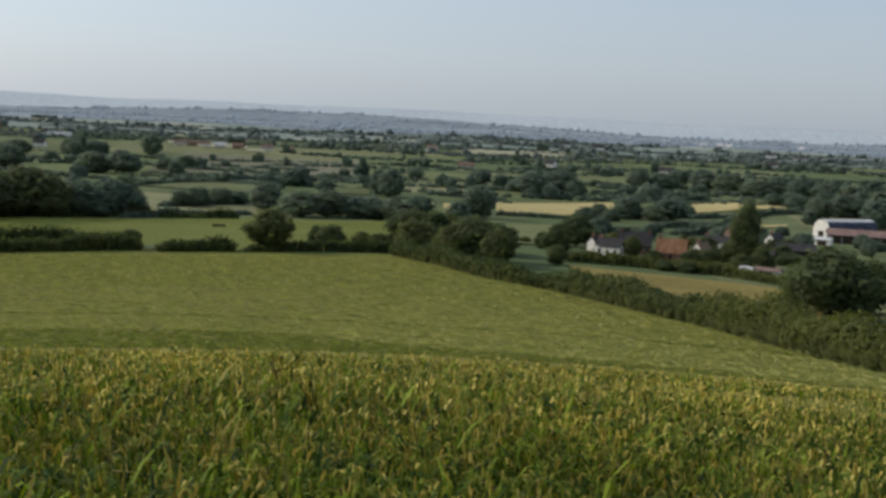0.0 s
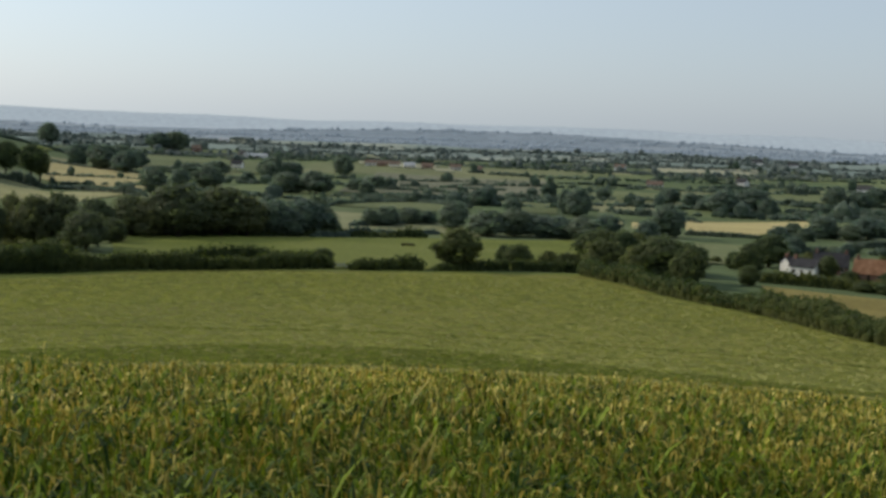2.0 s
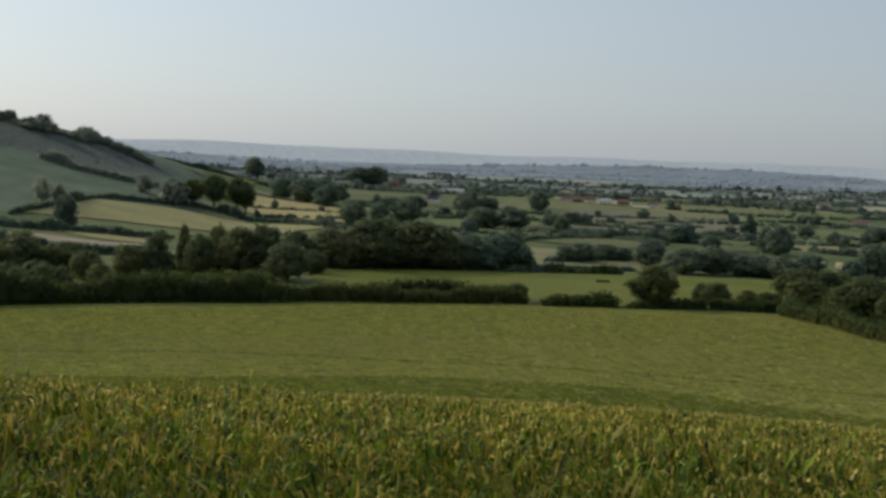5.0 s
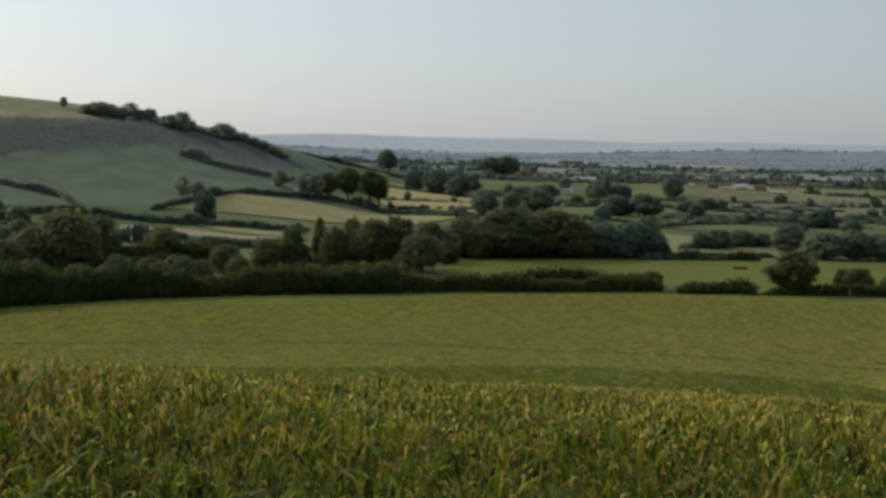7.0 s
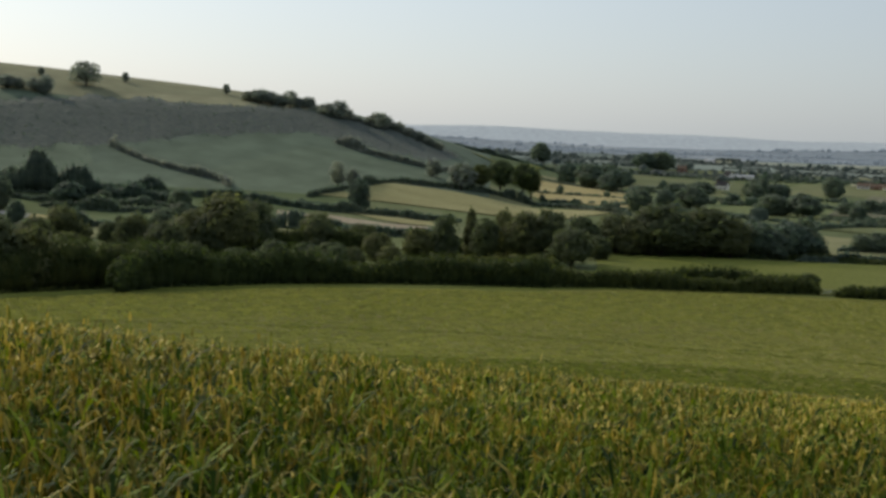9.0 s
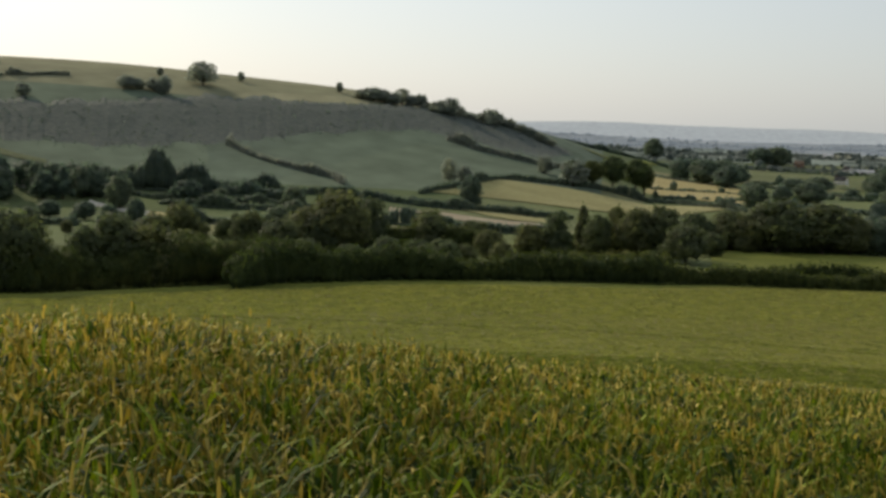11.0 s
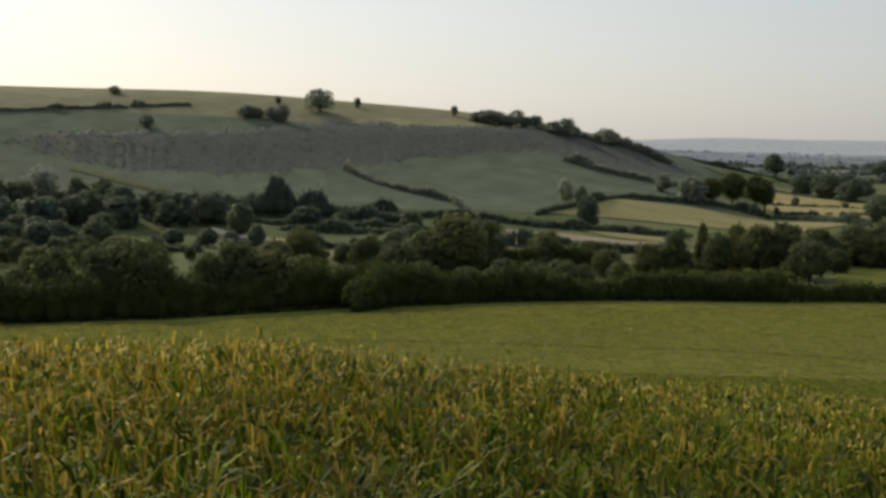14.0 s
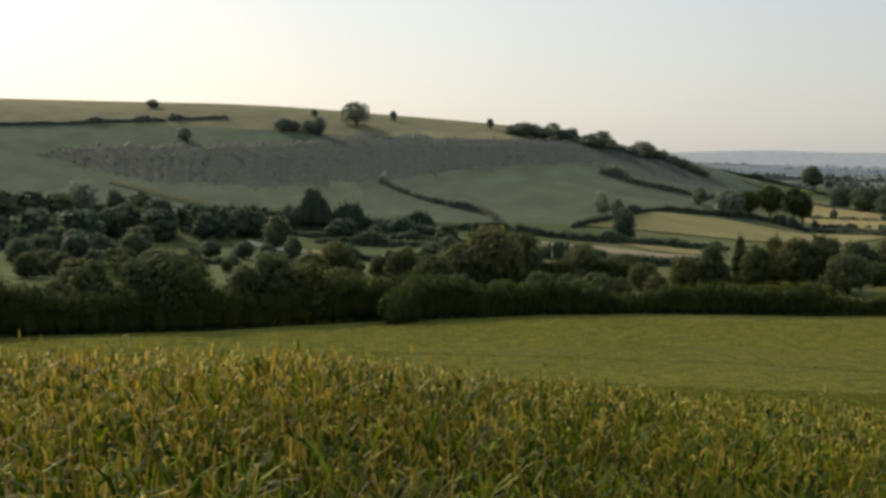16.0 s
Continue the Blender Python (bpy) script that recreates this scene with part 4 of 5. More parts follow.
hedge(2.4, 2.5, [(-158.1, 822.9), (-130.4, 825.8), (-98.7, 797.9), (-59.5, 775.7)])
hedge(2.4, 2.5, [(-169.8, 736.7), (-138, 718.9), (-109.7, 695.4), (-83.8, 678.8)])
hedge(2.6, 2.5, [(-113.3, 527), (-101.9, 544.5), (-85.4, 574.7)])
hedge(2.4, 2.5, [(23, 576.5), (42.6, 574.4), (74.6, 575.2)])
hedge(2.2, 2.5, [(72.8, 736.4), (103.8, 732.7), (146.6, 743.7)])
hedge(2.6, 2.5, [(111.1, 614), (147.8, 637.1), (198, 710.9)])
hedge(3.2, 3.5, [(36.9, 379.2), (58.4, 370.4), (76.5, 357.9), (88.5, 338.6)])
hedge(2.4, 3, [(-8.6, 699.9), (12.3, 691.9), (32, 667.2)])
hedge(2.4, 3, [(49.2, 1058.9), (95.2, 1067.8), (158.2, 1163.3)])
hedge(2.6, 3, [(89.2, 835.2), (119.5, 847.6), (172.9, 899.5)])
hedge(3, 3, [(-367.4, 528.9), (-364.2, 552.8), (-364.1, 600.2), (-347.7, 619), (-329.3, 656), (-296.5, 667.1), (-243.3, 637.1)])
hedge(3, 3, [(-361.3, 511.2), (-333.4, 506), (-306.9, 510.9), (-279.2, 517.5)])
hedge(1.6, 2.5, [(-443.2, 962.9), (-389.9, 929.5), (-341.6, 899.3)])
hedge(3.2, 4, [(-599.2, 1068.5), (-587.7, 1074.8), (-564.6, 1087.1), (-541.2, 1099.0), (-517.5, 1110.3), (-493.8, 1121.1)])
hedge(3.4, 4, [(-437, 656), (-416, 655), (-399, 660), (-382, 671), (-366, 684)])
hedge(2.4, 2.5, [(-361.2, 938.9), (-313.2, 930.7), (-243.8, 868.4)])
hedge(2.6, 3, [(-150.8, 640.5), (-139.9, 681.8), (-115.8, 710.6), (-85.1, 676.7)])
hedge(8.5, 6, [(-191.3, 207.2), (-194.7, 224.3), (-189.5, 236.4), (-185.2, 251.1), (-174.9, 265.6)])
hedge(7.5, 6, [(-174.9, 265.6), (-165.6, 278.5), (-153.1, 290.1), (-138, 304.2)])
hedge(5, 4, [(-138, 304.2), (-127, 315.4), (-111.6, 324.3), (-80.8, 348.8)])
hedge(4, 4, [(-183.1, 339.8), (-167.6, 345.5), (-155.3, 350.1)])
hedge(3.2, 4, [(-497, 532), (-481, 528), (-466.6, 525), (-452, 523.5), (-438.9, 523.3), (-427, 523), (-416.7, 522.7), (-405, 516)])
hedge(3.5, 4, [(-380.8, 499.4), (-344.8, 503.2), (-308, 512.6)])
hedge(3, 4, [(-452.3, 421.1), (-427, 430), (-403.6, 443.9), (-382, 460.1)])
hedge(5.5, 5, [(-468.2, 439.2), (-455.7, 455.1), (-425.4, 456.5), (-390.3, 466.2)])
hedge(4, 4, [(-275.9, 418.2), (-256.2, 427), (-237.7, 433.1)])
hedge(7, 6, [(-261, 343), (-241, 352.5), (-221.6, 362.6)])
hedge(10, 7, [(-233, 130.4), (-227.3, 143.9), (-218.9, 156.4), (-211.1, 169.9)])
hedge(10, 7, [(-211.9, 170.5), (-209, 187.8), (-205.4, 206.2), (-203.2, 230.1)])
hedge(4, 3, [(-453.5, 440.2), (-435.9, 468.6), (-406.2, 484.2), (-385.1, 501.1)])
hedge(2.2, 3, [(-703.3, 421.6), (-688.1, 453.4), (-661.2, 511.6)])
hedge(2.2, 3, [(-660.6, 515.5), (-646.5, 548.7)])
hedge(2.6, 3, [(84.6, 543.5), (106.7, 562), (129.8, 579.6)])
hedge(2.4, 3, [(88.9, 513.4), (112.3, 520)])
hedge(2.4, 3, [(113.9, 487.9), (135.6, 490.6)])
hedge(2.6, 3, [(57.1, 504.8), (77.6, 511.2)])
hedge(3, 3, [(-411.6, 282.1), (-413, 310.9), (-372.7, 321.2)])
hedge(3, 3, [(-358.1, 335.9), (-355.8, 369.6), (-321.3, 370)])
hedge(3, 4, [(-429.1, 416.5), (-400.5, 430.5), (-372.7, 444.4), (-326, 424.2)])
hedge(3, 3, [(-505.6, 294.2), (-471.4, 315), (-465.4, 344.5)])
hedge(3.5, 4, [(-322.9, 420.3), (-302.1, 425.7), (-296.9, 449.9)])
hedge(3, 3, [(-348.4, 383.3), (-345.9, 413.4), (-308.9, 402)])
hedge(2.6, 3, [(140.4, 640.8), (168.4, 665), (188.5, 665.8), (221.5, 664)])
hedge(2.4, 3, [(85.8, 769.2), (121.3, 786.7), (165.8, 807.2)])
hedge(9.5, 7, [(-492, 402), (-474, 420), (-460, 432), (-447, 443.4)])
hedge(6.5, 6, [(-447, 443.4), (-436.2, 453.4), (-431, 462)])
hedge(8.5, 8, [(-179.1, 431.7), (-167.7, 443.4), (-155.4, 456.2), (-141.2, 471.3)])
hedge(5.5, 6, [(-208.9, 373.0), (-207.8, 402.8), (-195.5, 413.0), (-182.0, 421.0)])
# patterns that no tree took are cleared away
for kind, models in MODELS.items():
    for spare in models[USED[kind]:]:
        for ob in (*spare.children_recursive, spare):
            bpy.data.objects.remove(ob)


# ---------------------------------------------------------------- scrub on the hill, far woods
def scrub():
    """The wooded scarp under the hill's crest: a closed, uneven canopy with ragged edges."""
    rng = np.random.default_rng(33)
    turn = [27.8, 29.6, 32.3, 34.5, 38, 40, 42.5, 44, 46, 49, 52, 54.4, 56.3, 57.5]
    top = [880, 893, 900, 885, 846, 840, 836, 830, 814, 794, 788, 785, 776, 762]
    foot = [850, 782, 788, 794, 764, 748, 722, 715, 704, 700, 705, 720, 748, 760]
    naz, nu = 520, 90
    az = np.linspace(27.8, 57.5, naz)
    wave = lambda k: np.array([11 * noise.noise(Vector((a * 0.9, k, 0))) + 7 * noise.noise(Vector((a * 3.1, k + 5, 0))) + 4 * noise.noise(Vector((a * 8.0, k + 9, 0))) for a in az])
    hi, lo = np.interp(az, turn, top) + wave(3), np.interp(az, turn, foot) + wave(21)
    hi = np.maximum(hi, lo + 2)
    u = np.linspace(0, 1, nu)
    R = lo[None] + (hi - lo)[None] * u[:, None]
    A = np.radians(np.broadcast_to(az[None], R.shape))
    X, Y = -R * np.sin(A), R * np.cos(A)
    edge = np.clip(np.minimum(u * 1.6, (1 - u) * 5.0), 0, 1)[:, None] * np.clip(np.minimum(az - 27.8, 57.5 - az) / 3.0, 0.1, 1)[None]
    lump = np.array([noise.noise(Vector((p / 6.5, q / 6.5, 0))) + 0.9 * noise.noise(Vector((p / 13.0, q / 13.0, 7))) for p, q in zip(X.ravel(), Y.ravel())]).reshape(X.shape)
    h = edge * (2.8 + 0.22 * lump + rng.normal(0, 0.02, R.shape)) - 0.5
    v = np.stack([X, Y, ground(X, Y) + h], 2).reshape(-1, 3)
    k = np.arange(nu - 1)[:, None] * naz + np.arange(naz - 1)[None]
    q = np.stack([k, k + 1, k + naz + 1, k + naz], 2).reshape(-1, 4)[:, ::-1]
    m = rng.integers(0, len(v), 3000)
    d = rng.normal(size=(len(m), 3))
    d /= np.linalg.norm(d, axis=1)[:, None]
    lv, lf = leaf_quads(v[m] + np.array([0, 0, 0.3]), 0.7, rng, np.broadcast_to([0.0, 0.0, 1.0], (len(m), 3)), 0.7)
    vv, ff = join((v, tris_of(q)), (lv, tris_of(lf)))
    tagged(new("scrub_wood", mesh_of("scrub_wood", vv, ff, [SCRUB], None, False)), "scrub wood on the steep hillside, dulled grey-green as by haze", "woodland", kind="stuff")


def far_woods(label, seed, lines, near, far, material):
    """Hedgerows, trees and copses of the plain, too many to count: thin broken lines and a few flat lumps."""
    rng = np.random.default_rng(seed)
    cs, rs = [], []
    for k in range(lines):
        az = rng.uniform(-24, 36)
        r = near * (far / near) ** rng.uniform(0, 1)
        if az > 26 and r < 1500 or 13 < az < 19 and r < 1450:
            continue
        x0, y0 = -r * math.sin(math.radians(az)), r * math.cos(math.radians(az))
        a = rng.choice([0.05, 0.2, 0.12, 1.4], p=[0.4, 0.25, 0.25, 0.1]) + rng.normal(0, 0.1)
        copse = rng.uniform() < 0.14
        long = rng.uniform(50, 140) if copse else rng.uniform(120, 480)
        m = int(long / (3.0 if copse else 2.6))
        u = rng.uniform(-0.5, 0.5, m) * long
        deep = 7 if copse else 0.8
        x = x0 + u * math.cos(a) + rng.normal(0, deep, m)
        y = y0 + u * math.sin(a) + rng.normal(0, deep, m) + 6 * np.sin(u / 60.0)
        tree = rng.uniform(size=m) < (0.6 if copse else 0.07)
        swell = 1 + 0.5 * np.sin(u / 23.0 + k) * np.sin(u / 61.0)
        h = np.where(tree, rng.uniform(2.0, 4.2, m), rng.uniform(0.9, 1.4, m)) * swell
        w = np.where(tree, h * rng.uniform(0.7, 1.2, m), rng.uniform(1.8, 3.0, m))
        off = (np.degrees(np.arctan2(-x, y)) < 25) | (np.hypot(x, y) > 1500)  # none on the long hill
        cs.append(np.stack([x, y, ground(x, y) + h * 0.7], 1)[off])
        rs.append(np.stack([w, w * 0.8, h], 1)[off])
    c, rad = np.concatenate(cs), np.concatenate(rs)
    core = blobs(c, rad, rng, ICO1, 0.28)
    if near > 1200:
        tagged(new("far_woods", mesh_of("far_woods", *core, [material], None, False)), label, "woodland", kind="stuff")
        return
    i = np.repeat(np.arange(len(c)), 7)
    d = rng.normal(size=(len(i), 3))
    d /= np.linalg.norm(d, axis=1)[:, None]
    lv, lf = leaf_quads(c[i] + d * rad[i], 1.1, rng, d, 0.6)
    v, f = join(core, (lv, tris_of(lf)))
    tagged(new("far_woods", mesh_of("far_woods", v, f, [material])), label, "woodland", kind="stuff")

scrub()
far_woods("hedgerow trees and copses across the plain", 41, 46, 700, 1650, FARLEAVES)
# the next two take leaf colours with haze painted in
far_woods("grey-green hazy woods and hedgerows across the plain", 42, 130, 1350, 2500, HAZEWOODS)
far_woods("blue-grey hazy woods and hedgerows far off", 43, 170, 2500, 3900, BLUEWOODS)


# ---------------------------------------------------------------- buildings
def box(bm, x0, x1, y0, y1, z0, z1):
    m = Matrix.Translation(((x0 + x1) / 2, (y0 + y1) / 2, (z0 + z1) / 2)) @ Matrix.Diagonal((x1 - x0, y1 - y0, z1 - z0, 1))
    bmesh.ops.create_cube(bm, size=1, matrix=m)


def gabled(w, d, eaves, ridge):
    """Walls with two gable ends; the ridge runs along x."""
    bm = bmesh.new()
    a = [bm.verts.new(p) for p in ((-w / 2, -d / 2, -1), (-w / 2, d / 2, -1), (-w / 2, d / 2, eaves), (-w / 2, 0, ridge), (-w / 2, -d / 2, eaves))]
    b = [bm.verts.new((w / 2, p.co.y, p.co.z)) for p in a]
    bm.faces.new(a[::-1])
    bm.faces.new(b)
    for i in range(5):
        j = (i + 1) % 5
        bm.faces.new((a[i], a[j], b[j], b[i]))
    bmesh.ops.recalc_face_normals(bm, faces=bm.faces)
    return bm


def pitched(w, d, eaves, ridge, thick=0.22, over=0.35):
    """Two roof slopes with thickness and overhang."""
    bm = bmesh.new()
    k = (ridge - eaves) / (d / 2)
    for s in (-1, 1):
        e = (s * (d / 2 + over), eaves - over * k)
        lo = [bm.verts.new((x, e[0], e[1] + 0.06)) for x in (-w / 2 - over, w / 2 + over)]
        hi = [bm.verts.new((x, 0, ridge + 0.06)) for x in (w / 2 + over, -w / 2 - over)]
        base = bm.faces.new(lo + hi)
        out = bmesh.ops.extrude_face_region(bm, geom=[base])
        bmesh.ops.translate(bm, verts=[v for v in out["geom"] if isinstance(v, bmesh.types.BMVert)], vec=(0, 0, thick))
    bmesh.ops.recalc_face_normals(bm, faces=bm.faces)
    return bm


def house(label, x, y, turn, w, d, eaves, ridge, wall, roof, windows=3, chimneys=1, name="house"):
    ob = tagged(new(name), label, "house" if name == "house" else "farm building", "buildings of the village")
    part("wall", gabled(w, d, eaves, ridge), wall, ob)
    part("roof", pitched(w, d, eaves, ridge), roof, ob)
    for k in range(chimneys):
        bm = bmesh.new()
        cx = (w / 2 - 0.7) * (1 if k % 2 else -1)
        box(bm, cx - 0.45, cx + 0.45, -0.4, 0.4, ridge - 0.9, ridge + 1.2)
        box(bm, cx - 0.52, cx + 0.52, -0.47, 0.47, ridge + 1.02, ridge + 1.14)
        part("chimney", bm, BRICK, ob)
    rows_ = [1.0] if eaves < 4 else [0.9, 3.3]
    for z in rows_:
        for k in range(windows):
            cx = (k + 0.5) / windows * w - w / 2
            if z < 2 and k == windows // 2 and windows > 1:
                bm = bmesh.new()
                box(bm, cx - 0.45, cx + 0.45, -d / 2 - 0.06, -d / 2 + 0.02, 0.0, 2.05)
                part("door", bm, TIMBER, ob)
                continue
            bm = bmesh.new()
            for (p, q, s, t) in ((-0.62, 0.62, 0, 0.08), (-0.62, 0.62, 1.12, 1.2), (-0.62, -0.54, 0, 1.2), (0.54, 0.62, 0, 1.2), (-0.03, 0.03, 0, 1.2)):
                box(bm, cx + p, cx + q, -d / 2 - 0.07, -d / 2 + 0.02, z + s, z + t)
            win = part("window", bm, PLASTER, ob)
            bm = bmesh.new()
            box(bm, cx - 0.55, cx + 0.55, -d / 2 - 0.03, -d / 2 - 0.01, z + 0.07, z + 1.13)
            part("pane", bm, PANE, win)
    ob.matrix_basis = pose(x, y, float(ground(x, y)), 0, 0, turn)
    return ob


def shed(label, x, y, turn, w, d, eaves, ridge, wall, roof, open_front=False):
    """A farm building: sheeted walls, a pitched roof, a dark slab for an open front or a wide door, corner posts."""
    ob = tagged(new("farm_shed"), label, "farm building", "buildings of the village")
    part("wall", gabled(w, d, eaves, ridge), wall, ob)
    part("roof", pitched(w, d, eaves, ridge, 0.15, 0.5), roof, ob)
    bm = bmesh.new()
    if open_front:
        # dark slab over the closed wall imitates the shade of an open front
        box(bm, -w / 2 + 0.5, w / 2 - 0.5, -d / 2 - 0.10, -d / 2 + 0.02, 0, eaves - 0.6)
        part("bay", bm, TIMBER, ob, "flat dark slab standing for the shade inside an open front")
        for k in range(6):
            bm = bmesh.new()
            cx = -w / 2 + 0.5 + k * (w - 1) / 5
            box(bm, cx - 0.15, cx + 0.15, -d / 2 - 0.25, -d / 2 - 0.10, -0.5, eaves - 0.4)
            part("post", bm, STEEL, ob)
    else:
        box(bm, -1.8, 1.8, -d / 2 - 0.08, -d / 2 + 0.02, 0, min(3.2, eaves - 0.4))
        part("door", bm, TIMBER, ob)
    ob.matrix_basis = pose(x, y, float(ground(x, y)), 0, 0, turn)
    return ob


def arched_barn(label, x, y, turn, w, length, height):
    """A barn with a curved roof: white end wall, ribs of pale sheeting."""
    ob = tagged(new("arched_barn"), label, "barn", "buildings of the village")
    n = 14
    arc = [(-w / 2, -1.0)] + [(-w / 2 * math.cos(math.pi * k / n), height * 0.45 + height * 0.55 * math.sin(math.pi * k / n)) for k in range(n + 1)] + [(w / 2, -1.0)]
    bm = bmesh.new()
    rows_ = [[bm.verts.new((p, yy, q)) for p, q in arc] for yy in (0, 0.25)]
    bm.faces.new(rows_[0])
    bm.faces.new(rows_[1][::-1])
    for i in range(len(arc)):
        j = (i + 1) % len(arc)
        bm.faces.new((rows_[0][i], rows_[0][j], rows_[1][j], rows_[1][i]))
    bmesh.ops.recalc_face_normals(bm, faces=bm.faces)
    part("end_wall", bm, PLASTER, ob, "white painted end wall")
    bm = bmesh.new()
    skin = arc[1:-1]
    bm.free()
    # the arc is pale on top and dark blue-grey low on both sides
    for label_, lo, hi, m in (("pale curved sheeting", 4, n - 4, SHEET), ("dark blue-grey lower curve", 0, 4, BLUESHEET), ("dark blue-grey lower curve", n - 4, n, BLUESHEET)):
        bm = bmesh.new()
        for s in (1.02, 0.99):
            prev = None
            for p, q in skin[lo:hi + 1]:
                cur = (bm.verts.new((p * s, 0.2, q * s + 0.04)), bm.verts.new((p * s, length, q * s + 0.04)))
                if prev:
                    bm.faces.new((prev[0], prev[1], cur[1], cur[0]))
                prev = cur
        part("roof", bm, m, ob, label_)
    for s in (-1, 1):
        bm = bmesh.new()
        box(bm, s * w / 2 - 0.1, s * w / 2 + 0.1, 0.25, length, -1, height * 0.45)
        part("side_wall", bm, BLUESHEET, ob)
    bm = bmesh.new()
    box(bm, -w / 2 + 0.2, w / 2 - 0.2, length - 0.2, length, -1, height * 0.6)
    part("rear_wall", bm, SHEET, ob)
    bm = bmesh.new()
    box(bm, -1.7, 1.7, -0.08, 0.02, 0, 2.6)
    part("door", bm, TIMBER, ob)
    ob.matrix_basis = pose(x, y, float(ground(x, y)), 0, 0, turn)


def trough(x, y, turn):
    """A long dark feed trough on legs, out in the pasture."""
    ob = tagged(new("feed_trough"), "long dark feed trough standing in the pasture", "trough")
    bm = bmesh.new()
    for p in ((-2.2, 2.2, -0.5, -0.42, 0.45, 1.0), (-2.2, 2.2, 0.42, 0.5, 0.45, 1.0), (-2.2, -2.1, -0.5, 0.5, 0.45, 1.0), (2.1, 2.2, -0.5, 0.5, 0.45, 1.0), (-2.2, 2.2, -0.5, 0.5, 0.42, 0.5)):
        box(bm, *p)
    part("tray", bm, TIMBER, ob)
    for cx in (-1.9, 1.9):
        for cy in (-0.4, 0.4):
            bm = bmesh.new()
            box(bm, cx - 0.06, cx + 0.06, cy - 0.06, cy + 0.06, -0.4, 0.45)
            part("leg", bm, TIMBER, ob)
    ob.matrix_basis = pose(x, y, float(ground(x, y)) + 0.3, 0, 0, turn)


def gate(x, y, turn):
    """A five-barred field gate between two posts."""
    ob = tagged(new("field_gate"), "weathered five-barred field gate between hedges", "gate")
    for cx in (-1.8, 1.8):
        bm = bmesh.new()
        box(bm, cx - 0.1, cx + 0.1, -0.1, 0.1, -0.6, 1.5)
        part("post", bm, TIMBER, ob)
    for k in range(5):
        bm = bmesh.new()
        box(bm, -1.75, 1.75, -0.03, 0.03, 0.25 + 0.22 * k, 0.35 + 0.22 * k)
        part("bar", bm, STEEL, ob)
    ob.matrix_basis = pose(x, y, float(ground(x, y)) + 0.3, 0, 0, turn)


house("cream-rendered cottage with slate roof behind the orchard", 51.9, 408.7, -34, 8.0, 4.4, 3.1, 5.2, PLASTER, SLATE, 3)
house("small white gabled cottage among trees", 49, 425.2, 38, 3.4, 4.2, 2.7, 4.4, PLASTER, SLATE, 1)
house("dark brick house with slate roof between trees", 61.2, 421.6, -8, 10.2, 6.0, 2.8, 6.6, BRICK, SLATE, 3, 2)
house("long brick house under a steep red tiled roof", 70.8, 407.9, -18.2, 9.0, 6.2, 2.2, 6.1, BRICK, OLDTILES, 3)
house("small pale cottage with tiled roof", 82.7, 422, 36, 4.3, 4.7, 2.1, 4.6, PLASTER, TILES, 1)
house("low white cottage with slate roof", 95.7, 460.1, -28, 9.5, 3.9, 2.3, 4.1, PLASTER, SLATE, 3)
house("pale cottage with tiled roof beside tall tree", 107.3, 489.4, -40.4, 4.7, 4.7, 2.5, 4.6, PLASTER, TILES, 1)
house("white gabled farmhouse beside the yard", 119.5, 476.5, 40, 5.6, 4.7, 2.6, 4.9, PLASTER, SLATE, 2)
shed("dark farm shed with grey sheet roof", 116.6, 437.7, 0.1, 12.5, 7.0, 2.5, 4.5, TIMBER, SLATE)
shed("low brick shed with grey roof", 99.7, 410.1, -33.7, 7.0, 5.5, 2.1, 3.8, BRICK, SLATE)
shed("low pale lean-to with rusted roof", 89.8, 363.1, -30, 6.6, 3.1, 2.0, 2.5, PLASTER, RUST)
shed("small white hut beside the field hedge", 83.2, 359.5, -40, 3.0, 2.2, 2.3, 2.8, PLASTER, SHEET)
shed("long open-fronted cattle shed with purplish rusted roof", 161.9, 513.1, -13.5, 25, 9, 3.4, 5.4, TIMBER, RUST, True)
shed("small white store beside the barn", 143.8, 499.6, -36, 6.0, 3.9, 2.2, 2.9, PLASTER, SHEET)
arched_barn("arched barn with white end wall and pale roof", 154.7, 542.4, -63.9, 9.5, 26, 7.2)
house("white farmhouse far out on the plain", -415, 1368.5, -25.1, 8, 7, 5, 8.0, PLASTER, SLATE, 3)
shed("long white farm building with pale roof", -401.7, 1374.5, 21.3, 22, 8, 3.4, 5.4, PLASTER, SHEET)
house("white cottage far out on the plain", 85.7, 1098.7, -39.5, 9, 7, 4.5, 7.5, PLASTER, SLATE, 3)
house("distant brick house with tiled roof", -512.3, 1503.1, 4.8, 10, 7, 5, 8, BRICK, TILES, 3)
house("distant white village house with tiled roof", -250.5, 1241, 4.4, 10, 7, 2.7, 5.2, PLASTER, TILES, 3)
house("distant brick village house with tiled roof", -237.4, 1233.4, 7.4, 10, 7, 2.7, 5.2, BRICK, TILES, 3)
house("distant white village house with tiled roof", -224.5, 1225.6, 10.4, 10, 7, 2.7, 5.2, PLASTER, TILES, 3)
house("distant white village house with pale roof", -206.8, 1206.4, 4.1, 10, 7, 2.7, 5.2, PLASTER, SHEET, 3)
house("distant brick village house with tiled roof", -189.7, 1203.1, -1, 10, 7, 2.7, 5.2, BRICK, TILES, 3)
house("distant white village house with tiled roof", -163.2, 1201, 4.2, 10, 7, 2.7, 5.2, PLASTER, TILES, 3)
house("distant brick village house with tiled roof", -142.1, 1187.5, -1.6, 10, 7, 2.7, 5.2, BRICK, TILES, 3)
house("low distant cottage with tiled roof", 14.6, 1018, -7.7, 12, 7, 2.4, 5.0, PLASTER, TILES, 4)
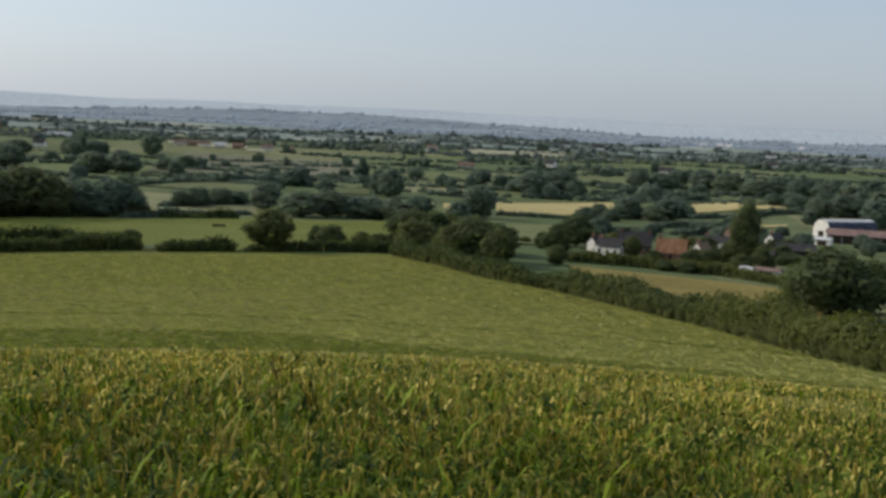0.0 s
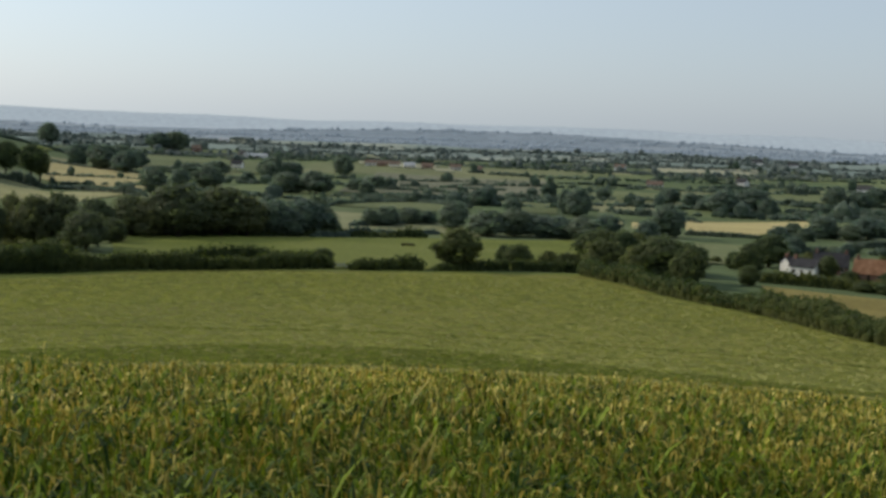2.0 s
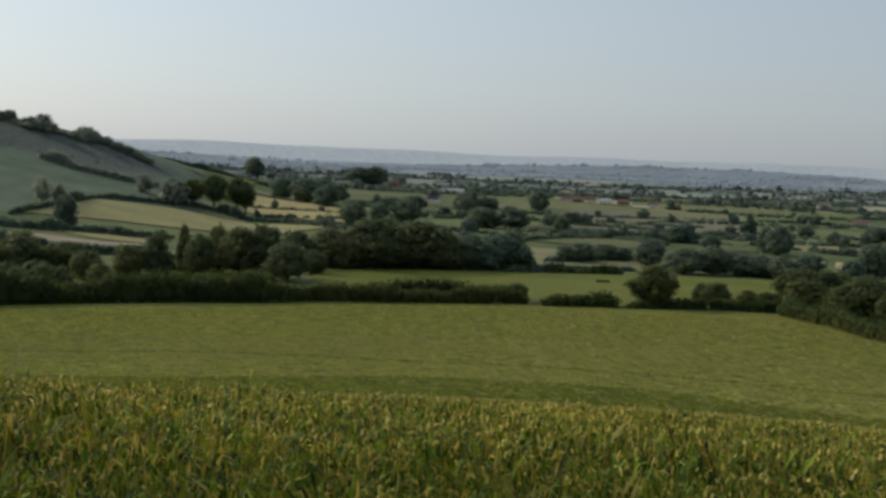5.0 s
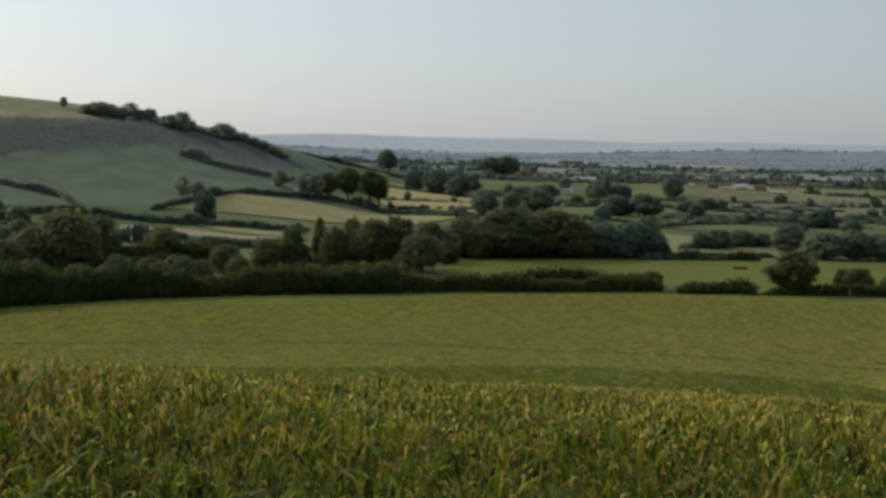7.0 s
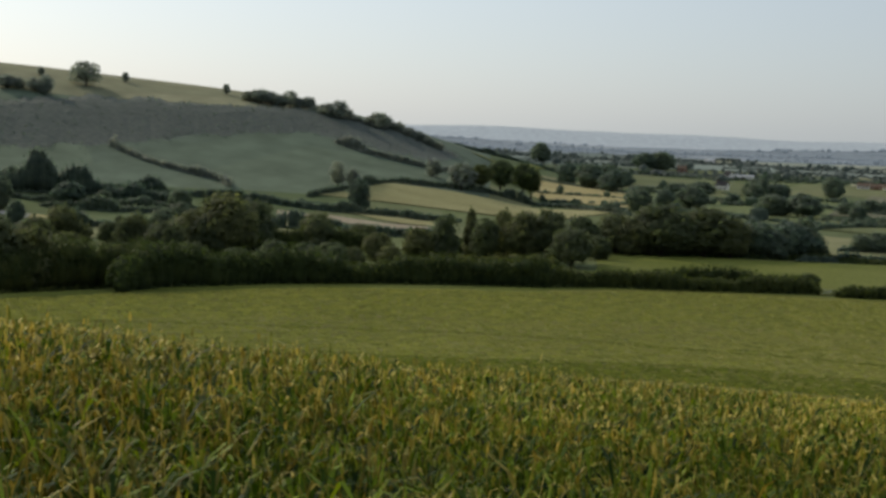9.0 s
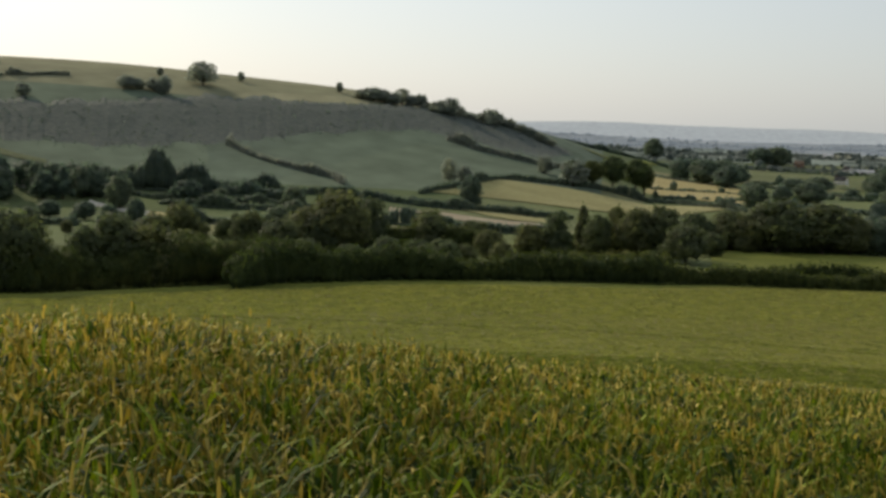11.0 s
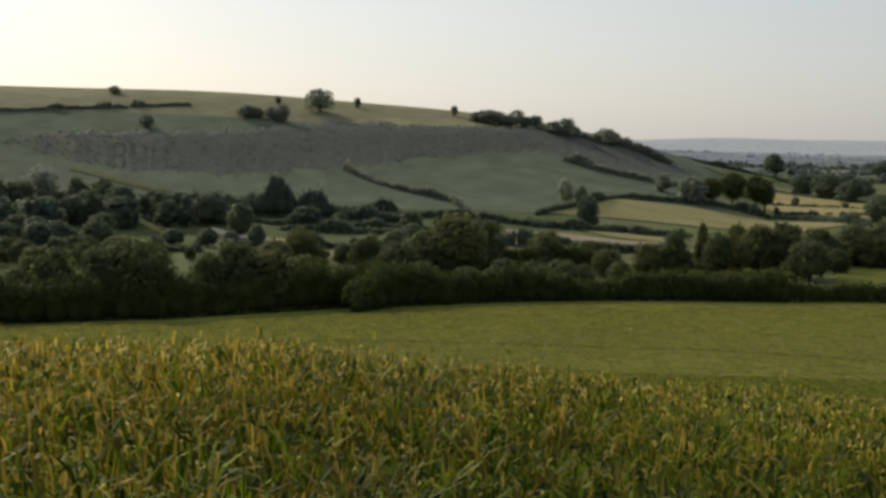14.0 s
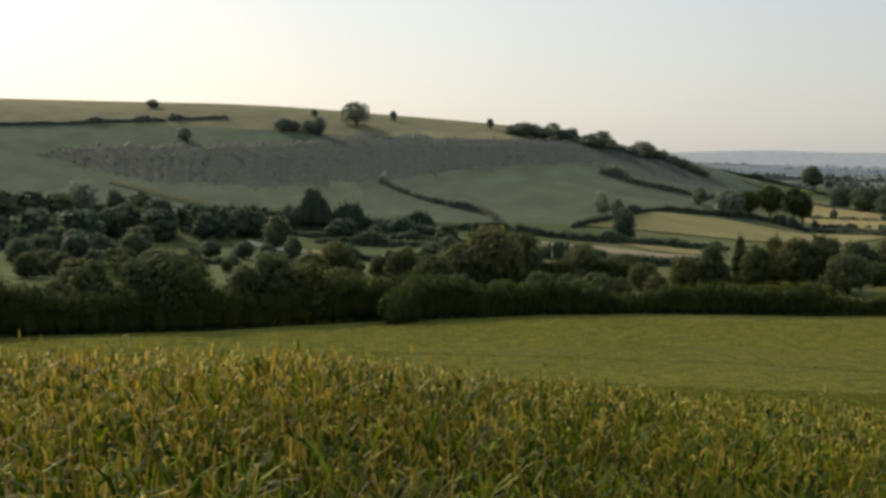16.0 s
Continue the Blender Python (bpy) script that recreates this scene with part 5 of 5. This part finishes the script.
house("distant white cottage with slate roof", -321.2, 1043.7, -3.9, 9, 7, 4, 7, PLASTER, SLATE, 3)
house("white house among trees under the hill", -505.8, 375.5, 32.4, 8, 7, 4.6, 7.5, PLASTER, SLATE, 3)
house("small white house among trees under the hill", -492, 393.5, 9.3, 6, 6, 4, 6.5, PLASTER, SLATE, 2)
house("distant white house with slate roof", 210.3, 1848.1, -10, 14, 9, 5, 8, PLASTER, SLATE, 4)
house("distant white cottage with slate roof", 179.1, 1079.2, -17.8, 12, 8, 4, 7, PLASTER, SLATE, 4)
house("distant white cottage with slate roof", 331.7, 1358.1, -22.1, 12, 8, 4, 7, PLASTER, SLATE, 4)
house("distant white house with slate roof", 451.8, 1853.7, -22.1, 14, 9, 5, 8, PLASTER, SLATE, 4)
house("distant white house with slate roof", 168.9, 1916.6, -5, 14, 9, 5, 8, PLASTER, SLATE, 4)
house("distant white house with pale roof", -645.6, 2025.6, -2.3, 14.0, 8, 3.6, 6.4, PLASTER, SHEET, 3)
house("distant white cottage with tiled roof", -17.2, 1475.9, -19.3, 11.8, 8, 3.6, 6.4, PLASTER, TILES, 3)
house("distant pale farm building with pale roof", 556.3, 2715.9, -31.6, 14.0, 8, 3.6, 6.4, PLASTER, SHEET, 3)
house("distant white house with pale roof", 722.8, 2720.5, -34.9, 14.0, 8, 3.6, 6.4, PLASTER, SHEET, 3)
house("distant white house with slate roof", 462.2, 1740.7, -34.9, 14.0, 8, 3.6, 6.4, PLASTER, SLATE, 3)
house("white cottage far out on the plain with slate roof", 242.5, 981.7, -33.9, 8.1, 8, 3.6, 6.4, PLASTER, SLATE, 3)
house("distant pale farm building with pale roof", 521.5, 2468.4, -31.9, 14.0, 8, 3.6, 6.4, PLASTER, SHEET, 3)
house("distant white house with pale roof", 515.2, 2682.2, -30.9, 14.0, 8, 3.6, 6.4, PLASTER, SHEET, 3)
trough(-75.2, 440.6, 17.7)
gate(-78.5, 352.4, 12.6)


# ---------------------------------------------------------------- the standing wheat
def wheat(seed, r0, r1, density, az0, az1, widen, leaves=3):
    """Wheat plants one by one: stalk, arching leaves, a drooping ear."""
    rng = np.random.default_rng(seed)
    area = (r1 * r1 - r0 * r0) / 2 * math.radians(az1 - az0)
    n = int(area * density)
    r = np.sqrt(rng.uniform(r0 * r0, r1 * r1, n))
    az = np.radians(rng.uniform(az0, az1, n))
    x, y = -r * np.sin(az), r * np.cos(az)
    clump = np.sin(x * 2.1) * np.sin(y * 1.7 + 1) + np.sin(x * 0.6 + 2) * np.sin(y * 0.8)
    h = 0.64 + 0.055 * clump + rng.normal(0, 0.06, n)
    base = np.stack([x, y, ground(x, y)], 1)
    turned = np.interp(np.degrees(az), [2, 14, 31, 40, 50], [0.14, 0.12, 0.12, 0.5, 0.85])  # the crop ripens towards the hill
    leaf_kind = np.where(rng.uniform(size=n) < np.interp(r, [3.5, 7], [0.04, 0.16]) + 0.3 * turned, 2, 0)
    stalk_kind = np.where(rng.uniform(size=n) < 0.10 + 0.04 * turned, 1, leaf_kind)
    ear_kind = np.where(rng.uniform(size=n) < np.interp(r, [3.5, 8, 14], [0.15, 0.40, 0.54]) + 0.46 * turned, 1, 3)
    lean = rng.normal(0, 0.15, (n, 2))
    tip = base + np.stack([lean[:, 0], lean[:, 1], h], 1)
    turn = rng.uniform(0, 2 * math.pi, n)
    flat = lambda a: np.stack([np.cos(a), np.sin(a), np.zeros_like(a)], 1)
    vs, fs, mi, count = [], [], [], 0

    def strip(points, widths, side, m, by=1.0):
        nonlocal count
        k = len(points)
        rows_ = []
        for p, w in zip(points, widths):
            rows_ += [p - side * w * by, p + side * w * by]
        v_ = np.stack(rows_, 1).reshape(-1, 3)
        b = count + np.arange(n)[:, None] * 2 * k
        for j in range(k - 1):
            fs.append(np.stack([b[:, 0] + 2 * j, b[:, 0] + 2 * j + 1, b[:, 0] + 2 * j + 3, b[:, 0] + 2 * j + 2], 1))
            mi.append(np.broadcast_to(m, (n,)))
        vs.append(v_)
        count += 2 * k * n

    strip([base, tip], [0.0036 * widen, 0.0028 * widen], flat(turn), stalk_kind)
    for k in range(3 - leaves, 3):
        a = turn + 2.2 * k + rng.uniform(-0.5, 0.5, n)
        out, side = flat(a), flat(a + math.pi / 2)
        at = base + (tip - base) * (0.42 + 0.17 * k + rng.uniform(-0.08, 0.08, n))[:, None]
        long = rng.uniform(0.13, 0.27, n)[:, None]
        up = np.array([0, 0, 1.0])
        droop = rng.uniform(-0.5, 0.5, n)[:, None]
        mid = at + out * long * 0.4 + up * long * 0.5
        end = at + out * long * 0.95 + up * long * (0.35 + droop)
        strip([at, mid, end], [0.0052 * widen, 0.0105 * widen, 0.002], side, leaf_kind)
    a = turn + rng.uniform(0, 6, n)
    out = flat(a)
    bend = rng.uniform(0.1, 1.35, n)[:, None]
    le = rng.uniform(0.06, 0.10, n)[:, None]
    eared = np.where(rng.uniform(size=n) < np.interp(r, [3.5, 8], [0.30, 0.88]), 1.0, 0.12)[:, None]
    le = le * eared
    up = np.array([0, 0, 1.0])
    mid = tip + (up * (1 - 0.4 * bend) + out * 0.5 * bend) * le * 0.5
    end = mid + (up * (1 - 1.3 * bend) + out * bend) * le * 0.55
    for k in (0, 1)[:leaves - 1]:
        side = flat(a + math.pi / 2) if k == 0 else flat(a + 0.15)
        strip([tip, mid, end], [0.0038 * widen, 0.0068 * widen, 0.0022 * widen], side, ear_kind, eared)
    ob = new("wheat_crop", mesh_of("wheat_crop", np.concatenate(vs), np.concatenate(fs), [WHEATLEAF, WHEATEAR, DRYLEAF, GREENEAR], np.concatenate(mi)))
    tagged(ob, "ripening wheat, green leaves and straw-yellow drooping ears", "crop", kind="stuff")


wheat(51, 1.6, 8.0, 300, -30, 72, 1.0)
wheat(52, 8.0, 16.0, 170, -26, 68, 1.4, 2)
wheat(53, 16.0, 32.0, 40, -25, 66, 2.4, 2)
# the crop goes on round and behind, more thinly sown
wheat(54, 1.3, 8.0, 70, 72, 330, 1.4)
wheat(55, 8.0, 18.0, 45, 68, 334, 2.0, 2)


def crop_tufts():
    """The crop's rough top on the slope beyond, as upright sprays."""
    rng = np.random.default_rng(77)
    n = 150000
    az = rng.uniform(-26, 66, n)
    r = np.sqrt(rng.uniform(90.0 ** 2, 350.0 ** 2, n))
    keep = r < np.interp(az, EDGE_AZ, EDGE_R) - 16
    az, r = np.radians(az[keep]), r[keep]
    x, y = -r * np.sin(az), r * np.cos(az)
    n = len(x)
    foot = np.stack([x, y, ground(x, y) + 0.55], 1)
    a = rng.uniform(0, math.pi, n)
    side = np.stack([np.cos(a), np.sin(a), np.zeros(n)], 1) * rng.uniform(0.4, 0.8, (n, 1))
    up = np.stack([rng.normal(0, 0.05, n), rng.normal(0, 0.05, n), rng.uniform(0.10, 0.20, n)], 1)
    v = np.stack([foot - side, foot + side, foot + up + side * 0.75, foot + up * 0.9 - side * 0.7], 1).reshape(-1, 3)
    left = np.degrees(az)
    dip = np.array([noise.noise(Vector((p / 40.0, q / 40.0, 2))) for p, q in zip(x, y)])
    # band behind the crest gets the darker tufts as painted shade
    green = (r < np.interp(left, [-20, 5, 18, 40, 60], [90, 128, 140, 138, 120]) + 26 * dip)
    # and a thin darker line across the slope
    green |= np.abs(r - 178 - 0.6 * left - 5 * dip) < 2.0
    ob = new("wheat_crop", mesh_of("crop_tufts", v, np.arange(4 * n).reshape(n, 4), [CROPTUFT, DARKTUFT], green.astype(int)))
    tagged(ob, "rough top of the wheat on the lower slope", "crop", kind="stuff")


crop_tufts()
